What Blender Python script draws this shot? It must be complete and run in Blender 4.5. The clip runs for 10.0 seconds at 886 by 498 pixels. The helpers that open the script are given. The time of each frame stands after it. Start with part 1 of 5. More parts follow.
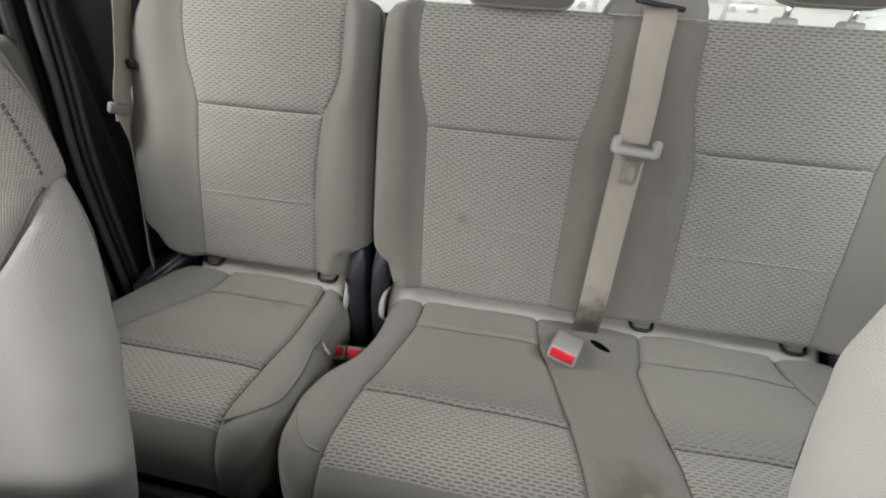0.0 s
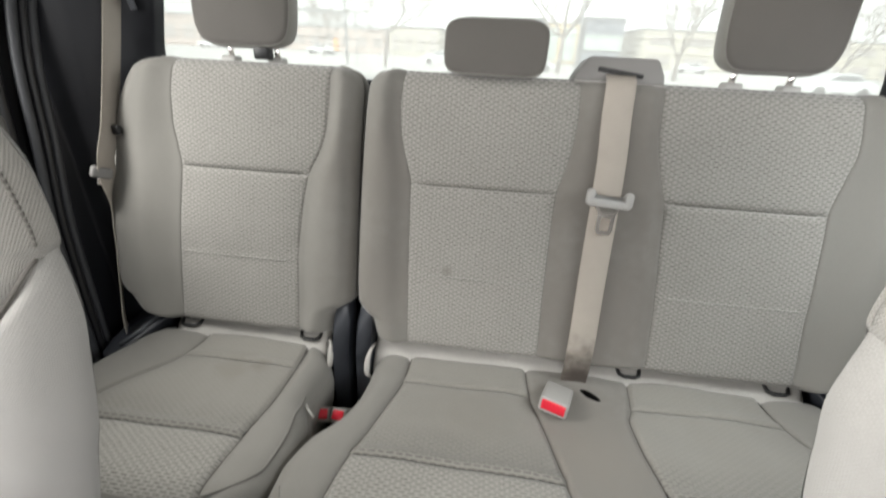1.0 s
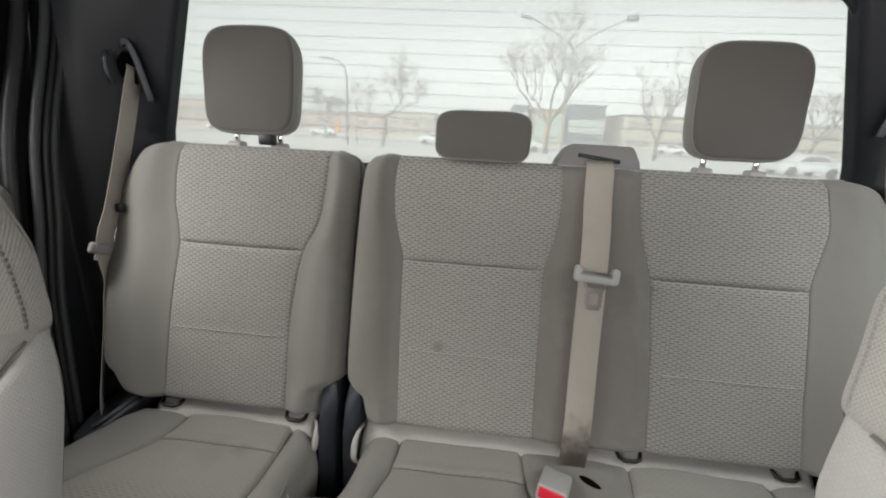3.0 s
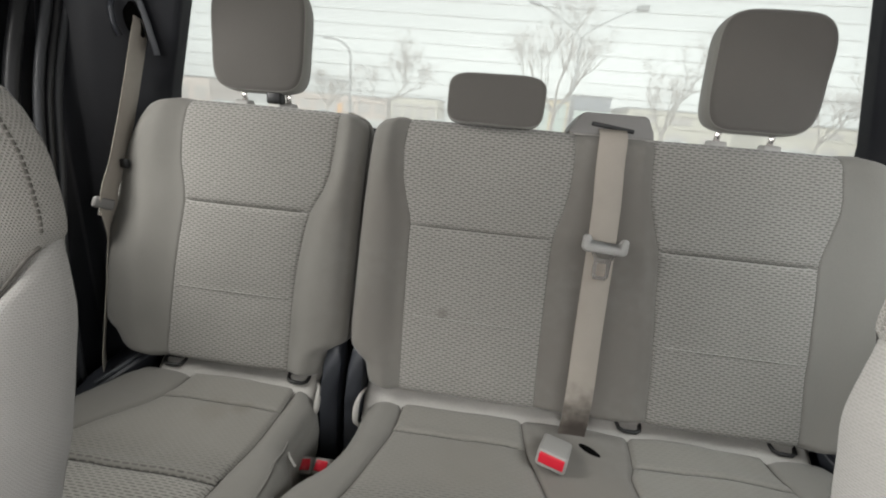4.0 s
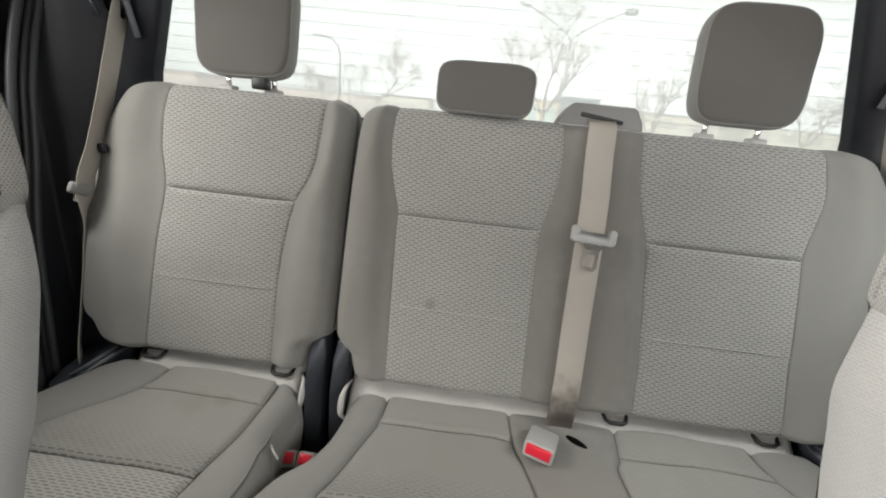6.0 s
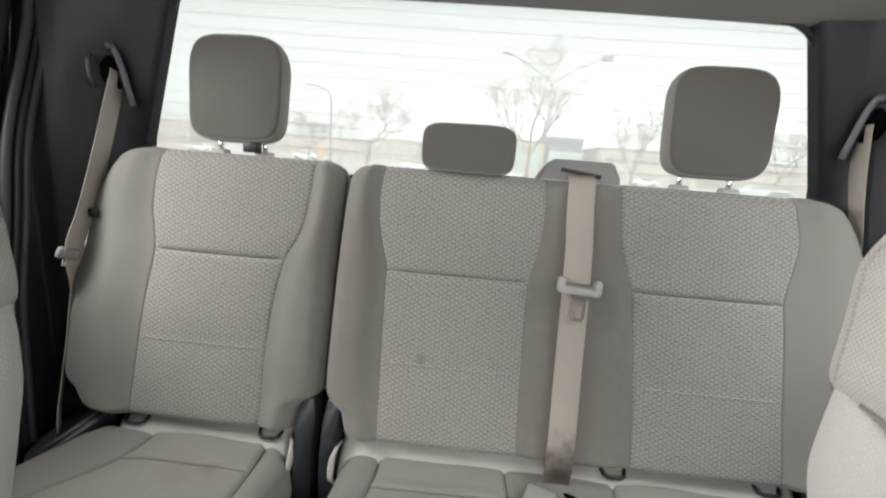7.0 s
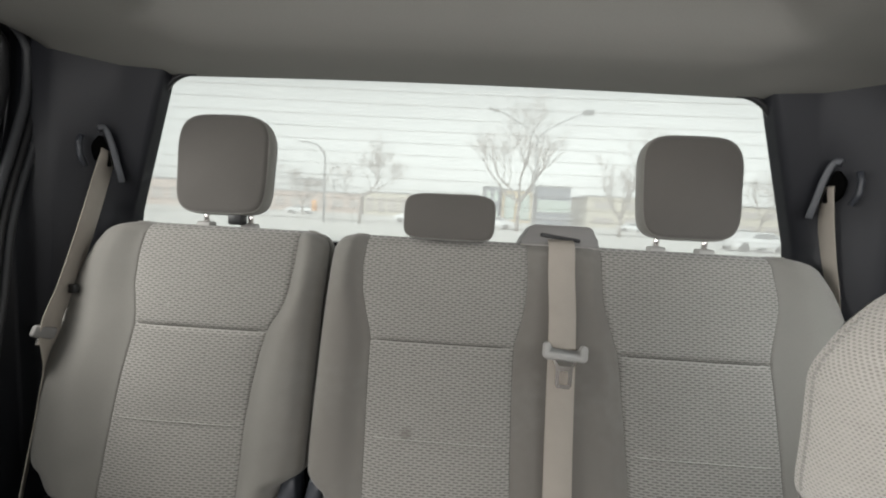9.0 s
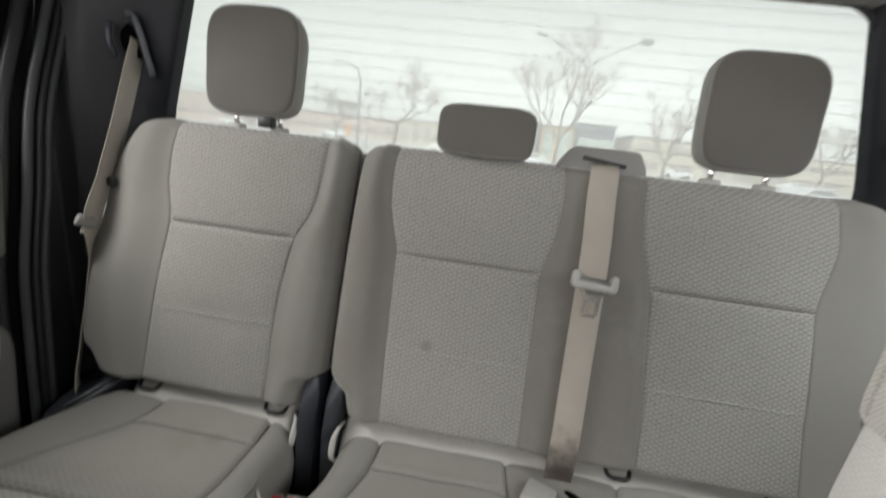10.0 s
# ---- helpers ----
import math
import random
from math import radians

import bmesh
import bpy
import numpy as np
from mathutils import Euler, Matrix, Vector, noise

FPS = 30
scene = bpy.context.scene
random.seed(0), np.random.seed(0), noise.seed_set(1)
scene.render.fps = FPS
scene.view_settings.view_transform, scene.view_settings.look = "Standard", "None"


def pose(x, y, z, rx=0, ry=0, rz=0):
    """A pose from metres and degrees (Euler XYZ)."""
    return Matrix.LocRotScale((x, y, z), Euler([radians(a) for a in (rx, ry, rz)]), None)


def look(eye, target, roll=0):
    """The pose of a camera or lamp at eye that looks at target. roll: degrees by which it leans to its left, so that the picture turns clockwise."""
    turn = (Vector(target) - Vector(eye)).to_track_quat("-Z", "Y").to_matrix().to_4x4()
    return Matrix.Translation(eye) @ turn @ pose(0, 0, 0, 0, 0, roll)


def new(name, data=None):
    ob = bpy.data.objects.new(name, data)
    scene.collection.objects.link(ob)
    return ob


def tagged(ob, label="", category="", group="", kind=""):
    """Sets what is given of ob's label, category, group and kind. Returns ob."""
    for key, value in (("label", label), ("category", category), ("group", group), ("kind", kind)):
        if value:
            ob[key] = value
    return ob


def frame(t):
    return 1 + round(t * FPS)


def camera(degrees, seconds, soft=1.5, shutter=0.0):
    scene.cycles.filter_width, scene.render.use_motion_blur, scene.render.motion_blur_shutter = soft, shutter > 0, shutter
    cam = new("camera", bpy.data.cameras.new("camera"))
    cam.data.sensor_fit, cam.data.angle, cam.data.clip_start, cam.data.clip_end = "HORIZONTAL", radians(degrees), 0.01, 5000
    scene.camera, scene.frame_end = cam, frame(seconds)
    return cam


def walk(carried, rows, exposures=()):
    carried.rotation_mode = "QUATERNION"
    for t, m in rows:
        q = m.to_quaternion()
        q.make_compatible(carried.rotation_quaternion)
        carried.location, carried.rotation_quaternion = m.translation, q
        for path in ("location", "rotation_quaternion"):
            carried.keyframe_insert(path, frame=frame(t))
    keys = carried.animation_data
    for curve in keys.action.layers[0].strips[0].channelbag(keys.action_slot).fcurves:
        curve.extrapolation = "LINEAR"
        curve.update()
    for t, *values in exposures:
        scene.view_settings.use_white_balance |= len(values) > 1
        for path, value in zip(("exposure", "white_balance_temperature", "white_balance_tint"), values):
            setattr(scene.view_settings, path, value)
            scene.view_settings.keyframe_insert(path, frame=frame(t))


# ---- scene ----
cam = camera(94.1, 10.0, soft=2.0, shutter=0.5)
PATH = [
    (0, (0.014, -0.693, 0.976), (-0.235, 0.964, -0.116), 3.3),
    (0.5, (-0.004, -0.699, 0.97), (-0.186, 0.996, -0.077), 3.7),
    (1, (0.004, -0.699, 0.984), (-0.176, 1.09, 0.109), 2.9),
    (1.5, (0.01, -0.704, 1.016), (-0.187, 1.173, 0.352), 1.8),
    (2, (0.016, -0.708, 1.025), (-0.188, 1.21, 0.494), 1.3),
    (2.2, (0.022, -0.706, 1.026), (-0.137, 0.736, 0.640), 1.1),
    (3.3, (0.003, -0.707, 0.970), (-0.127, 0.727, 0.548), 3.8),
    (3.5, (-0.001, -0.709, 0.956), (-0.172, 1.201, 0.389), 4.1),
    (4, (-0.002, -0.714, 0.952), (-0.175, 1.184, 0.345), 5.0),
    (4.5, (-0.004, -0.715, 0.944), (-0.168, 1.178, 0.321), 5.8),
    (5, (-0.003, -0.714, 0.939), (-0.157, 1.172, 0.29), 6.1),
    (5.2, (-0.003, -0.713, 0.937), (-0.108, 0.701, 0.444), 6.3),
    (6.3, (0.002, -0.710, 0.932), (-0.083, 0.724, 0.501), 5.7),
    (6.5, (0.001, -0.71, 0.936), (-0.108, 1.209, 0.383), 5.5),
    (7, (0.006, -0.712, 0.964), (-0.096, 1.241, 0.544), 4.5),
    (7.5, (0.015, -0.714, 0.989), (-0.075, 1.262, 0.692), 3.5),
    (8, (0.025, -0.708, 0.997), (-0.06, 1.279, 0.787), 2.8),
    (8.5, (0.025, -0.709, 0.996), (-0.057, 1.283, 0.834), 2.6),
    (9, (0.024, -0.71, 1.0), (-0.065, 1.28, 0.816), 3.1),
    (9.5, (0.022, -0.709, 0.991), (-0.09, 1.275, 0.765), 3.9),
    (10, (0.024, -0.688, 0.966), (-0.174, 1.236, 0.457), 6.7),
]
walk(cam, [(t, look(eye, target, roll)) for t, eye, target, roll in PATH], [(0.0, 1.28), (0.5, 1.52), (1.0, 1.62), (1.5, 1.45), (2.0, 1.27), (3.5, 1.02), (4.5, 1.20), (5.0, 1.26), (6.5, 1.38), (7.0, 1.37), (7.5, 1.23), (8.5, 1.07), (9.5, 1.08), (10.0, 1.10)])

# ---- world and light ----
world = bpy.data.worlds.new("overcast_sky")
scene.world = world
world.use_nodes = True
wn, wl = world.node_tree.nodes, world.node_tree.links
wn.clear()
sky = wn.new("ShaderNodeTexSky")
sky.sky_type, sky.sun_disc = "NISHITA", False
sky.sun_elevation, sky.sun_rotation = radians(40), radians(200)
sky.air_density, sky.dust_density = 1.0, 1.5
grey = wn.new("ShaderNodeHueSaturation")
grey.inputs["Saturation"].default_value = 0.02
bg = wn.new("ShaderNodeBackground")
bg.inputs["Strength"].default_value = 0.124
wout = wn.new("ShaderNodeOutputWorld")
wl.new(sky.outputs[0], grey.inputs["Color"])
wl.new(grey.outputs[0], bg.inputs["Color"])
wl.new(bg.outputs[0], wout.inputs[0])
sun_data = bpy.data.lights.new("sun", "SUN")
sun_data.energy, sun_data.angle, sun_data.color = 1.0, radians(40), (1.0, 0.97, 0.93)
sun = new("sun", sun_data)
sun.matrix_world = look((-6, -14, 18), (0, 0, 0.5))


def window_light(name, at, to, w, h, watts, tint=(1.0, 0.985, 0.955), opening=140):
    """An area lamp at a window opening, mostly for the sky light that enters there."""
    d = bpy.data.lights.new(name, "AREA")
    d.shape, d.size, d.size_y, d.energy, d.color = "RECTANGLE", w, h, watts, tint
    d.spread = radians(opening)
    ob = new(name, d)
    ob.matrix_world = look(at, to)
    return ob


window_light("windscreen_light", (0, -1.70, 1.12), (0, 0.0, 0.36), 1.5, 0.60, 1.15, (1.0, 0.97, 0.93), 85)
# Added fill, aimed up to brighten the headliner roll and upper pillars.
window_light("headliner_fill_light", (0, -1.72, 1.00), (0, 0.0, 1.42), 1.4, 0.30, 0.6, (1.0, 0.985, 0.955), 45)
window_light("left_window_light", (-0.92, -0.94, 1.08), (0.38, -0.62, 0.80), 0.40, 0.36, 1.95, (1.0, 0.99, 0.96), 80)
window_light("right_window_light", (0.92, -1.10, 1.08), (0.00, -0.10, 0.70), 0.56, 0.36, 0.55, (0.98, 0.99, 0.97), 130)
window_light("left_rear_window_light", (-0.868, -0.25, 1.09), (0.0, -0.08, 0.35), 0.25, 0.32, 1.2, (1.0, 0.995, 0.95), 120)
window_light("right_rear_window_light", (0.868, -0.25, 1.09), (0.25, -0.14, 0.05), 0.25, 0.32, 0.95, (0.95, 0.99, 0.985), 125)


# ---- materials ----
def mat(name, color, rough=0.8, metal=0.0, spec=0.5, grain=0.0, grain_size=0.002, mottle=0.06, mottle_size=0.15, bump=0.0, sheen=0.0, coat=0.0):
    """A surface with fine grain, broad mottling and relief, in metres."""
    m = bpy.data.materials.new(name)
    m.use_nodes = True
    n, l = m.node_tree.nodes, m.node_tree.links
    b = n["Principled BSDF"]
    b.inputs["Roughness"].default_value = rough
    b.inputs["Metallic"].default_value = metal
    b.inputs["Specular IOR Level"].default_value = spec
    b.inputs["Sheen Weight"].default_value = sheen
    b.inputs["Coat Weight"].default_value = coat
    co = n.new("ShaderNodeTexCoord")
    big = n.new("ShaderNodeTexNoise")
    big.inputs["Scale"].default_value = 1 / mottle_size
    big.inputs["Detail"].default_value = 4
    fine = n.new("ShaderNodeTexNoise")
    fine.inputs["Scale"].default_value = 1 / grain_size
    fine.inputs["Detail"].default_value = 3
    l.new(co.outputs["Object"], big.inputs["Vector"])
    l.new(co.outputs["Object"], fine.inputs["Vector"])
    add = n.new("ShaderNodeMath")
    add.operation = "MULTIPLY_ADD"
    l.new(big.outputs[0], add.inputs[0])
    add.inputs[1].default_value = 2 * mottle
    add.inputs[2].default_value = 1 - mottle
    add2 = n.new("ShaderNodeMath")
    add2.operation = "MULTIPLY_ADD"
    l.new(fine.outputs[0], add2.inputs[0])
    add2.inputs[1].default_value = 2 * grain
    add2.inputs[2].default_value = 1 - grain
    mul = n.new("ShaderNodeMath")
    mul.operation = "MULTIPLY"
    l.new(add.outputs[0], mul.inputs[0])
    l.new(add2.outputs[0], mul.inputs[1])
    vm = n.new("ShaderNodeVectorMath")
    vm.operation = "SCALE"
    vm.inputs[0].default_value = color
    l.new(mul.outputs[0], vm.inputs["Scale"])
    l.new(vm.outputs[0], b.inputs["Base Color"])
    if bump:
        bu = n.new("ShaderNodeBump")
        bu.inputs["Strength"].default_value = 0.6
        bu.inputs["Distance"].default_value = bump
        l.new(fine.outputs[0], bu.inputs["Height"])
        l.new(bu.outputs[0], b.inputs["Normal"])
    return m


def woven(name, light, dark, px, pz, dash, fill, relief, rough=0.9, worn=None):
    """Woven upholstery on UVs in metres: staggered short dark slots between raised rows of yarn.
    worn: along which stretch of the cloth the slots are rubbed flat, and what is left of them."""
    m = mat(name, light, rough, grain=0.10, grain_size=0.0012, mottle=0.07, mottle_size=0.11, sheen=0.25)
    n, l = m.node_tree.nodes, m.node_tree.links
    b = n["Principled BSDF"]
    uv = n.new("ShaderNodeUVMap")
    uv.uv_map = "UVMap"
    sep = n.new("ShaderNodeSeparateXYZ")
    l.new(uv.outputs[0], sep.inputs[0])

    def mth(op, a, bb=None, c=None):
        k = n.new("ShaderNodeMath")
        k.operation = op
        for i, v in enumerate((a, bb, c)):
            if v is None:
                continue
            if isinstance(v, (int, float)):
                k.inputs[i].default_value = v
            else:
                l.new(v, k.inputs[i])
        return k.outputs[0]

    wob = n.new("ShaderNodeTexNoise")
    wob.inputs["Scale"].default_value = 60
    l.new(uv.outputs[0], wob.inputs["Vector"])
    wv = mth("MULTIPLY_ADD", wob.outputs[0], 0.5, -0.25)
    row = mth("ADD", mth("DIVIDE", sep.outputs[1], pz), mth("MULTIPLY", wv, 0.8))
    odd = mth("FLOORED_MODULO", mth("FLOOR", row), 2.0)
    col = mth("ADD", mth("MULTIPLY_ADD", odd, 0.5, mth("DIVIDE", sep.outputs[0], px)), mth("MULTIPLY", wv, 0.7))
    fx = mth("ABSOLUTE", mth("SUBTRACT", mth("FRACT", col), 0.5))
    fz = mth("ABSOLUTE", mth("SUBTRACT", mth("FRACT", row), 0.5))

    def soft(v, edge, width):
        r = n.new("ShaderNodeMapRange")
        r.interpolation_type = "SMOOTHSTEP"
        l.new(v, r.inputs["Value"])
        r.inputs["From Min"].default_value = edge - width
        r.inputs["From Max"].default_value = edge + width
        r.inputs["To Min"].default_value = 1
        r.inputs["To Max"].default_value = 0
        return r.outputs[0]

    slot = mth("MULTIPLY", soft(fx, dash / 2, 0.13), soft(fz, fill / 2, 0.18))
    uneven = n.new("ShaderNodeTexNoise")
    uneven.inputs["Scale"].default_value = 140
    l.new(uv.outputs[0], uneven.inputs["Vector"])
    slot = mth("MULTIPLY", slot, mth("MULTIPLY_ADD", uneven.outputs[0], 1.3, 0.25))
    if worn:
        rub = n.new("ShaderNodeMapRange")
        rub.interpolation_type = "SMOOTHSTEP"
        l.new(mth("MULTIPLY_ADD", wob.outputs[0], 0.03, sep.outputs[1]), rub.inputs["Value"])
        for key, value in zip(("From Min", "From Max", "To Min", "To Max"), (worn[0], worn[1], 1.0, worn[2])):
            rub.inputs[key].default_value = value
        slot = mth("MULTIPLY", slot, rub.outputs[0])
    mix = n.new("ShaderNodeMix")
    mix.data_type = "RGBA"
    old = b.inputs["Base Color"].links[0].from_socket
    l.new(slot, mix.inputs["Factor"])
    l.new(old, mix.inputs["A"])
    mix.inputs["B"].default_value = (*dark, 1)
    l.new(mix.outputs["Result"], b.inputs["Base Color"])
    bu = n.new("ShaderNodeBump")
    bu.inputs["Strength"].default_value = 0.8
    bu.inputs["Distance"].default_value = relief
    fine = n.new("ShaderNodeTexNoise")
    fine.inputs["Scale"].default_value = 900
    l.new(uv.outputs[0], fine.inputs["Vector"])
    l.new(mth("MULTIPLY_ADD", fine.outputs[0], 0.35, mth("SUBTRACT", 1.0, slot)), bu.inputs["Height"])
    l.new(bu.outputs[0], b.inputs["Normal"])
    return m


CLOTH = mat("grey_knit_cloth", (0.216, 0.207, 0.190), 0.92, grain=0.10, grain_size=0.0016, mottle=0.07, mottle_size=0.12, bump=0.0006, sheen=0.25)
WEAVE = woven("grey_slotted_weave", (0.340, 0.327, 0.304), (0.108, 0.102, 0.094), 0.0152, 0.0045, 0.70, 0.43, 0.0010)
SEAT_WEAVE = woven("grey_slotted_seat_weave", (0.330, 0.318, 0.292), (0.085, 0.081, 0.074), 0.0152, 0.0050, 0.72, 0.36, 0.0011)
# Middle and rear cushion panels: darker yarn than SEAT_WEAVE, slots rubbed flat.
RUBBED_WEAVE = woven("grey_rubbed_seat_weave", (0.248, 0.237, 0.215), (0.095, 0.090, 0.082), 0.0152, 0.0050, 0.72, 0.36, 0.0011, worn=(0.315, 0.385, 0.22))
RIB = woven("grey_ribbed_weave", (0.325, 0.315, 0.297), (0.280, 0.271, 0.255), 0.0034, 0.0019, 0.78, 0.46, 0.0003)
SHOULDER = woven("grey_brick_weave", (0.325, 0.310, 0.284), (0.185, 0.174, 0.157), 0.0021, 0.0016, 0.52, 0.46, 0.0007)


def spotted(m, spots):
    """Adds spots of another colour, some of them stains or wear: (place, radius, colour, strength)."""
    n, l = m.node_tree.nodes, m.node_tree.links
    b = n["Principled BSDF"]
    co = n.new("ShaderNodeTexCoord")
    warp = n.new("ShaderNodeTexNoise")
    warp.inputs["Scale"].default_value = 45
    l.new(co.outputs["Object"], warp.inputs["Vector"])
    for place, radius, colour, strength in spots:
        d = n.new("ShaderNodeVectorMath")
        d.operation = "DISTANCE"
        l.new(co.outputs["Object"], d.inputs[0])
        d.inputs[1].default_value = place
        w = n.new("ShaderNodeMath")
        w.operation = "MULTIPLY_ADD"
        l.new(warp.outputs[0], w.inputs[0])
        w.inputs[1].default_value = -radius * 0.8
        l.new(d.outputs["Value"], w.inputs[2])
        r = n.new("ShaderNodeMapRange")
        r.interpolation_type = "SMOOTHSTEP"
        l.new(w.outputs[0], r.inputs["Value"])
        r.inputs["From Min"].default_value, r.inputs["From Max"].default_value = -0.2 * radius, radius * 0.8
        r.inputs["To Min"].default_value, r.inputs["To Max"].default_value = strength, 0.0
        mix = n.new("ShaderNodeMix")
        mix.data_type = "RGBA"
        old = b.inputs["Base Color"].links[0].from_socket
        l.new(r.outputs[0], mix.inputs["Factor"])
        l.new(old, mix.inputs["A"])
        mix.inputs["B"].default_value = (*colour, 1)
        l.new(mix.outputs["Result"], b.inputs["Base Color"])
    return m


# Large spots turn the middle cloth browner and darker; small ones are stains.
spotted(CLOTH, [((0.232, 0.03, 0.80), 0.20, (0.172, 0.156, 0.138), 0.75), ((0.232, 0.00, 0.55), 0.20, (0.172, 0.156, 0.138), 0.75), ((-0.19, 0.03, 0.78), 0.15, (0.178, 0.163, 0.146), 0.65), ((-0.19, 0.00, 0.56), 0.14, (0.178, 0.163, 0.146), 0.65), ((0.23, -0.20, 0.40), 0.20, (0.175, 0.160, 0.142), 0.6), ((0.250, -0.368, 0.403), 0.060, (0.10, 0.082, 0.064), 0.7), ((0.262, -0.368, 0.403), 0.014, (0.30, 0.26, 0.21), 0.6), ((-0.62, -0.05, 0.47), 0.05, (0.20, 0.19, 0.17), 0.3), ((0.215, -0.20, 0.395), 0.10, (0.22, 0.20, 0.175), 0.35)])
spotted(WEAVE, [((-0.541, 0.059, 0.789), 0.006, (0.46, 0.45, 0.43), 0.7), ((-0.524, 0.06, 0.792), 0.004, (0.46, 0.45, 0.43), 0.7), ((-0.568, 0.058, 0.784), 0.004, (0.46, 0.45, 0.43), 0.7), ((-0.5, 0.057, 0.783), 0.003, (0.46, 0.45, 0.43), 0.7), ((-0.058, 0.005, 0.592), 0.013, (0.17, 0.16, 0.145), 0.55)])
spotted(RUBBED_WEAVE, [((-0.46, -0.11, 0.385), 0.045, (0.195, 0.178, 0.152), 0.45), ((-0.415, -0.10, 0.385), 0.025, (0.16, 0.14, 0.115), 0.5), ((0.02, -0.15, 0.39), 0.09, (0.225, 0.208, 0.182), 0.4)])
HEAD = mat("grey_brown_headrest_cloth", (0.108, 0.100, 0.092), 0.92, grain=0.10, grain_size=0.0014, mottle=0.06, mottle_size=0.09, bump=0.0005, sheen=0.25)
FLAP = mat("pale_grey_felt", (0.46, 0.445, 0.42), 0.95, grain=0.12, grain_size=0.003, mottle=0.10, mottle_size=0.04, bump=0.0008)
HEADLINER = mat("grey_headliner_felt", (0.215, 0.21, 0.197), 0.95, grain=0.06, grain_size=0.002, mottle=0.04, mottle_size=0.2, bump=0.0004)
WEB = mat("beige_grey_webbing", (0.40, 0.36, 0.313), 0.7, grain=0.08, grain_size=0.0012, mottle=0.10, mottle_size=0.05, bump=0.0004)
# The centre belt turns dark brown towards its lower end; one small mark higher up.
spotted(WEB, [((0.222, -0.03, 0.405), 0.090, (0.062, 0.05, 0.043), 0.97), ((0.23, 0.02, 0.60), 0.012, (0.25, 0.21, 0.17), 0.5)])
GREY_PLASTIC = mat("light_grey_plastic", (0.40, 0.39, 0.375), 0.5, grain=0.04, grain_size=0.001, mottle=0.05, bump=0.0002)
TRIM = mat("charcoal_trim_plastic", (0.018, 0.019, 0.024), 0.5, spec=0.4, grain=0.15, grain_size=0.0012, mottle=0.10, mottle_size=0.08, bump=0.0003)
DOOR_BLACK = mat("black_door_plastic", (0.009, 0.009, 0.011), 0.5, spec=0.35, grain=0.15, grain_size=0.0012, mottle=0.10, mottle_size=0.08, bump=0.0003)
BLACK = mat("black_plastic", (0.012, 0.012, 0.013), 0.45, grain=0.1, grain_size=0.001, mottle=0.08, bump=0.0002)
# Near-black without gloss, for the shade inside openings.
HOLLOW_SHADE = mat("dark_hollow_shade", (0.004, 0.004, 0.004), 1.0, spec=0.0)
RUBBER = mat("black_rubber", (0.02, 0.02, 0.022), 0.38, grain=0.1, grain_size=0.002, mottle=0.1)
STRIP = mat("grey_rubber_strip", (0.045, 0.047, 0.052), 0.45, grain=0.1, grain_size=0.002, mottle=0.1)
DOOR_GREY = mat("grey_door_vinyl", (0.17, 0.165, 0.158), 0.6, grain=0.06, grain_size=0.0012, mottle=0.06, bump=0.0003)
CARPET = mat("black_carpet", (0.016, 0.016, 0.016), 0.98, grain=0.5, grain_size=0.004, mottle=0.2, bump=0.002)
RED = mat("red_button_plastic", (0.75, 0.02, 0.045), 0.3, mottle=0.03)
STEEL = mat("brushed_steel", (0.95, 0.91, 0.88), 0.20, metal=0.9, grain=0.1, grain_size=0.001, mottle=0.05)
DARK_STEEL = mat("black_coated_steel", (0.012, 0.012, 0.012), 0.45)
GUIDE_GREY = mat("grey_guide_plastic", (0.235, 0.226, 0.22), 0.55, grain=0.04, grain_size=0.001, mottle=0.05, bump=0.0002)
LIP = mat("blue_grey_lip_plastic", (0.095, 0.10, 0.112), 0.4, grain=0.06, grain_size=0.001, mottle=0.06)
BRACKET = mat("blue_black_bracket_plastic", (0.042, 0.046, 0.056), 0.4, grain=0.1, grain_size=0.001, mottle=0.1, bump=0.0002)
PALE_THREAD = mat("pale_grey_thread", (0.42, 0.41, 0.385), 0.9, mottle=0.1)
LINE = mat("defroster_print", (0.42, 0.39, 0.36), 0.8, mottle=0.1)
SEAM = mat("dark_seam_thread", (0.135, 0.126, 0.114), 0.95, mottle=0.1)
THREAD = mat("grey_thread", (0.23, 0.224, 0.207), 0.9, mottle=0.1)
SNOW = mat("trodden_snow", (0.62, 0.61, 0.595), 0.9, grain=0.05, grain_size=0.2, mottle=0.10, mottle_size=3.0, bump=0.05)
BARK = mat("grey_brown_bark", (0.20, 0.17, 0.15), 0.95, grain=0.2, grain_size=0.05, mottle=0.15, mottle_size=0.6)
TWIG = mat("frosted_brown_twigs", (0.30, 0.24, 0.205), 0.95, grain=0.2, grain_size=0.05, mottle=0.15, mottle_size=0.6)
POLE = mat("galvanised_steel", (0.30, 0.31, 0.32), 0.5, metal=0.4, mottle=0.08)
BRICKWORK = mat("pink_brown_brickwork", (0.50, 0.40, 0.355), 0.9, grain=0.1, grain_size=0.2, mottle=0.1, mottle_size=2)
STUCCO = mat("beige_stucco", (0.50, 0.46, 0.38), 0.9, grain=0.05, grain_size=0.2, mottle=0.06, mottle_size=2)
CLADDING = mat("blue_grey_cladding", (0.13, 0.15, 0.19), 0.5, grain=0.03, grain_size=0.3, mottle=0.06, mottle_size=2)
OCHRE = mat("ochre_stucco", (0.56, 0.43, 0.25), 0.9, grain=0.05, grain_size=0.2, mottle=0.06, mottle_size=2)
PALE_GLASS = mat("pale_green_window_glass", (0.42, 0.50, 0.46), 0.2, mottle=0.1)
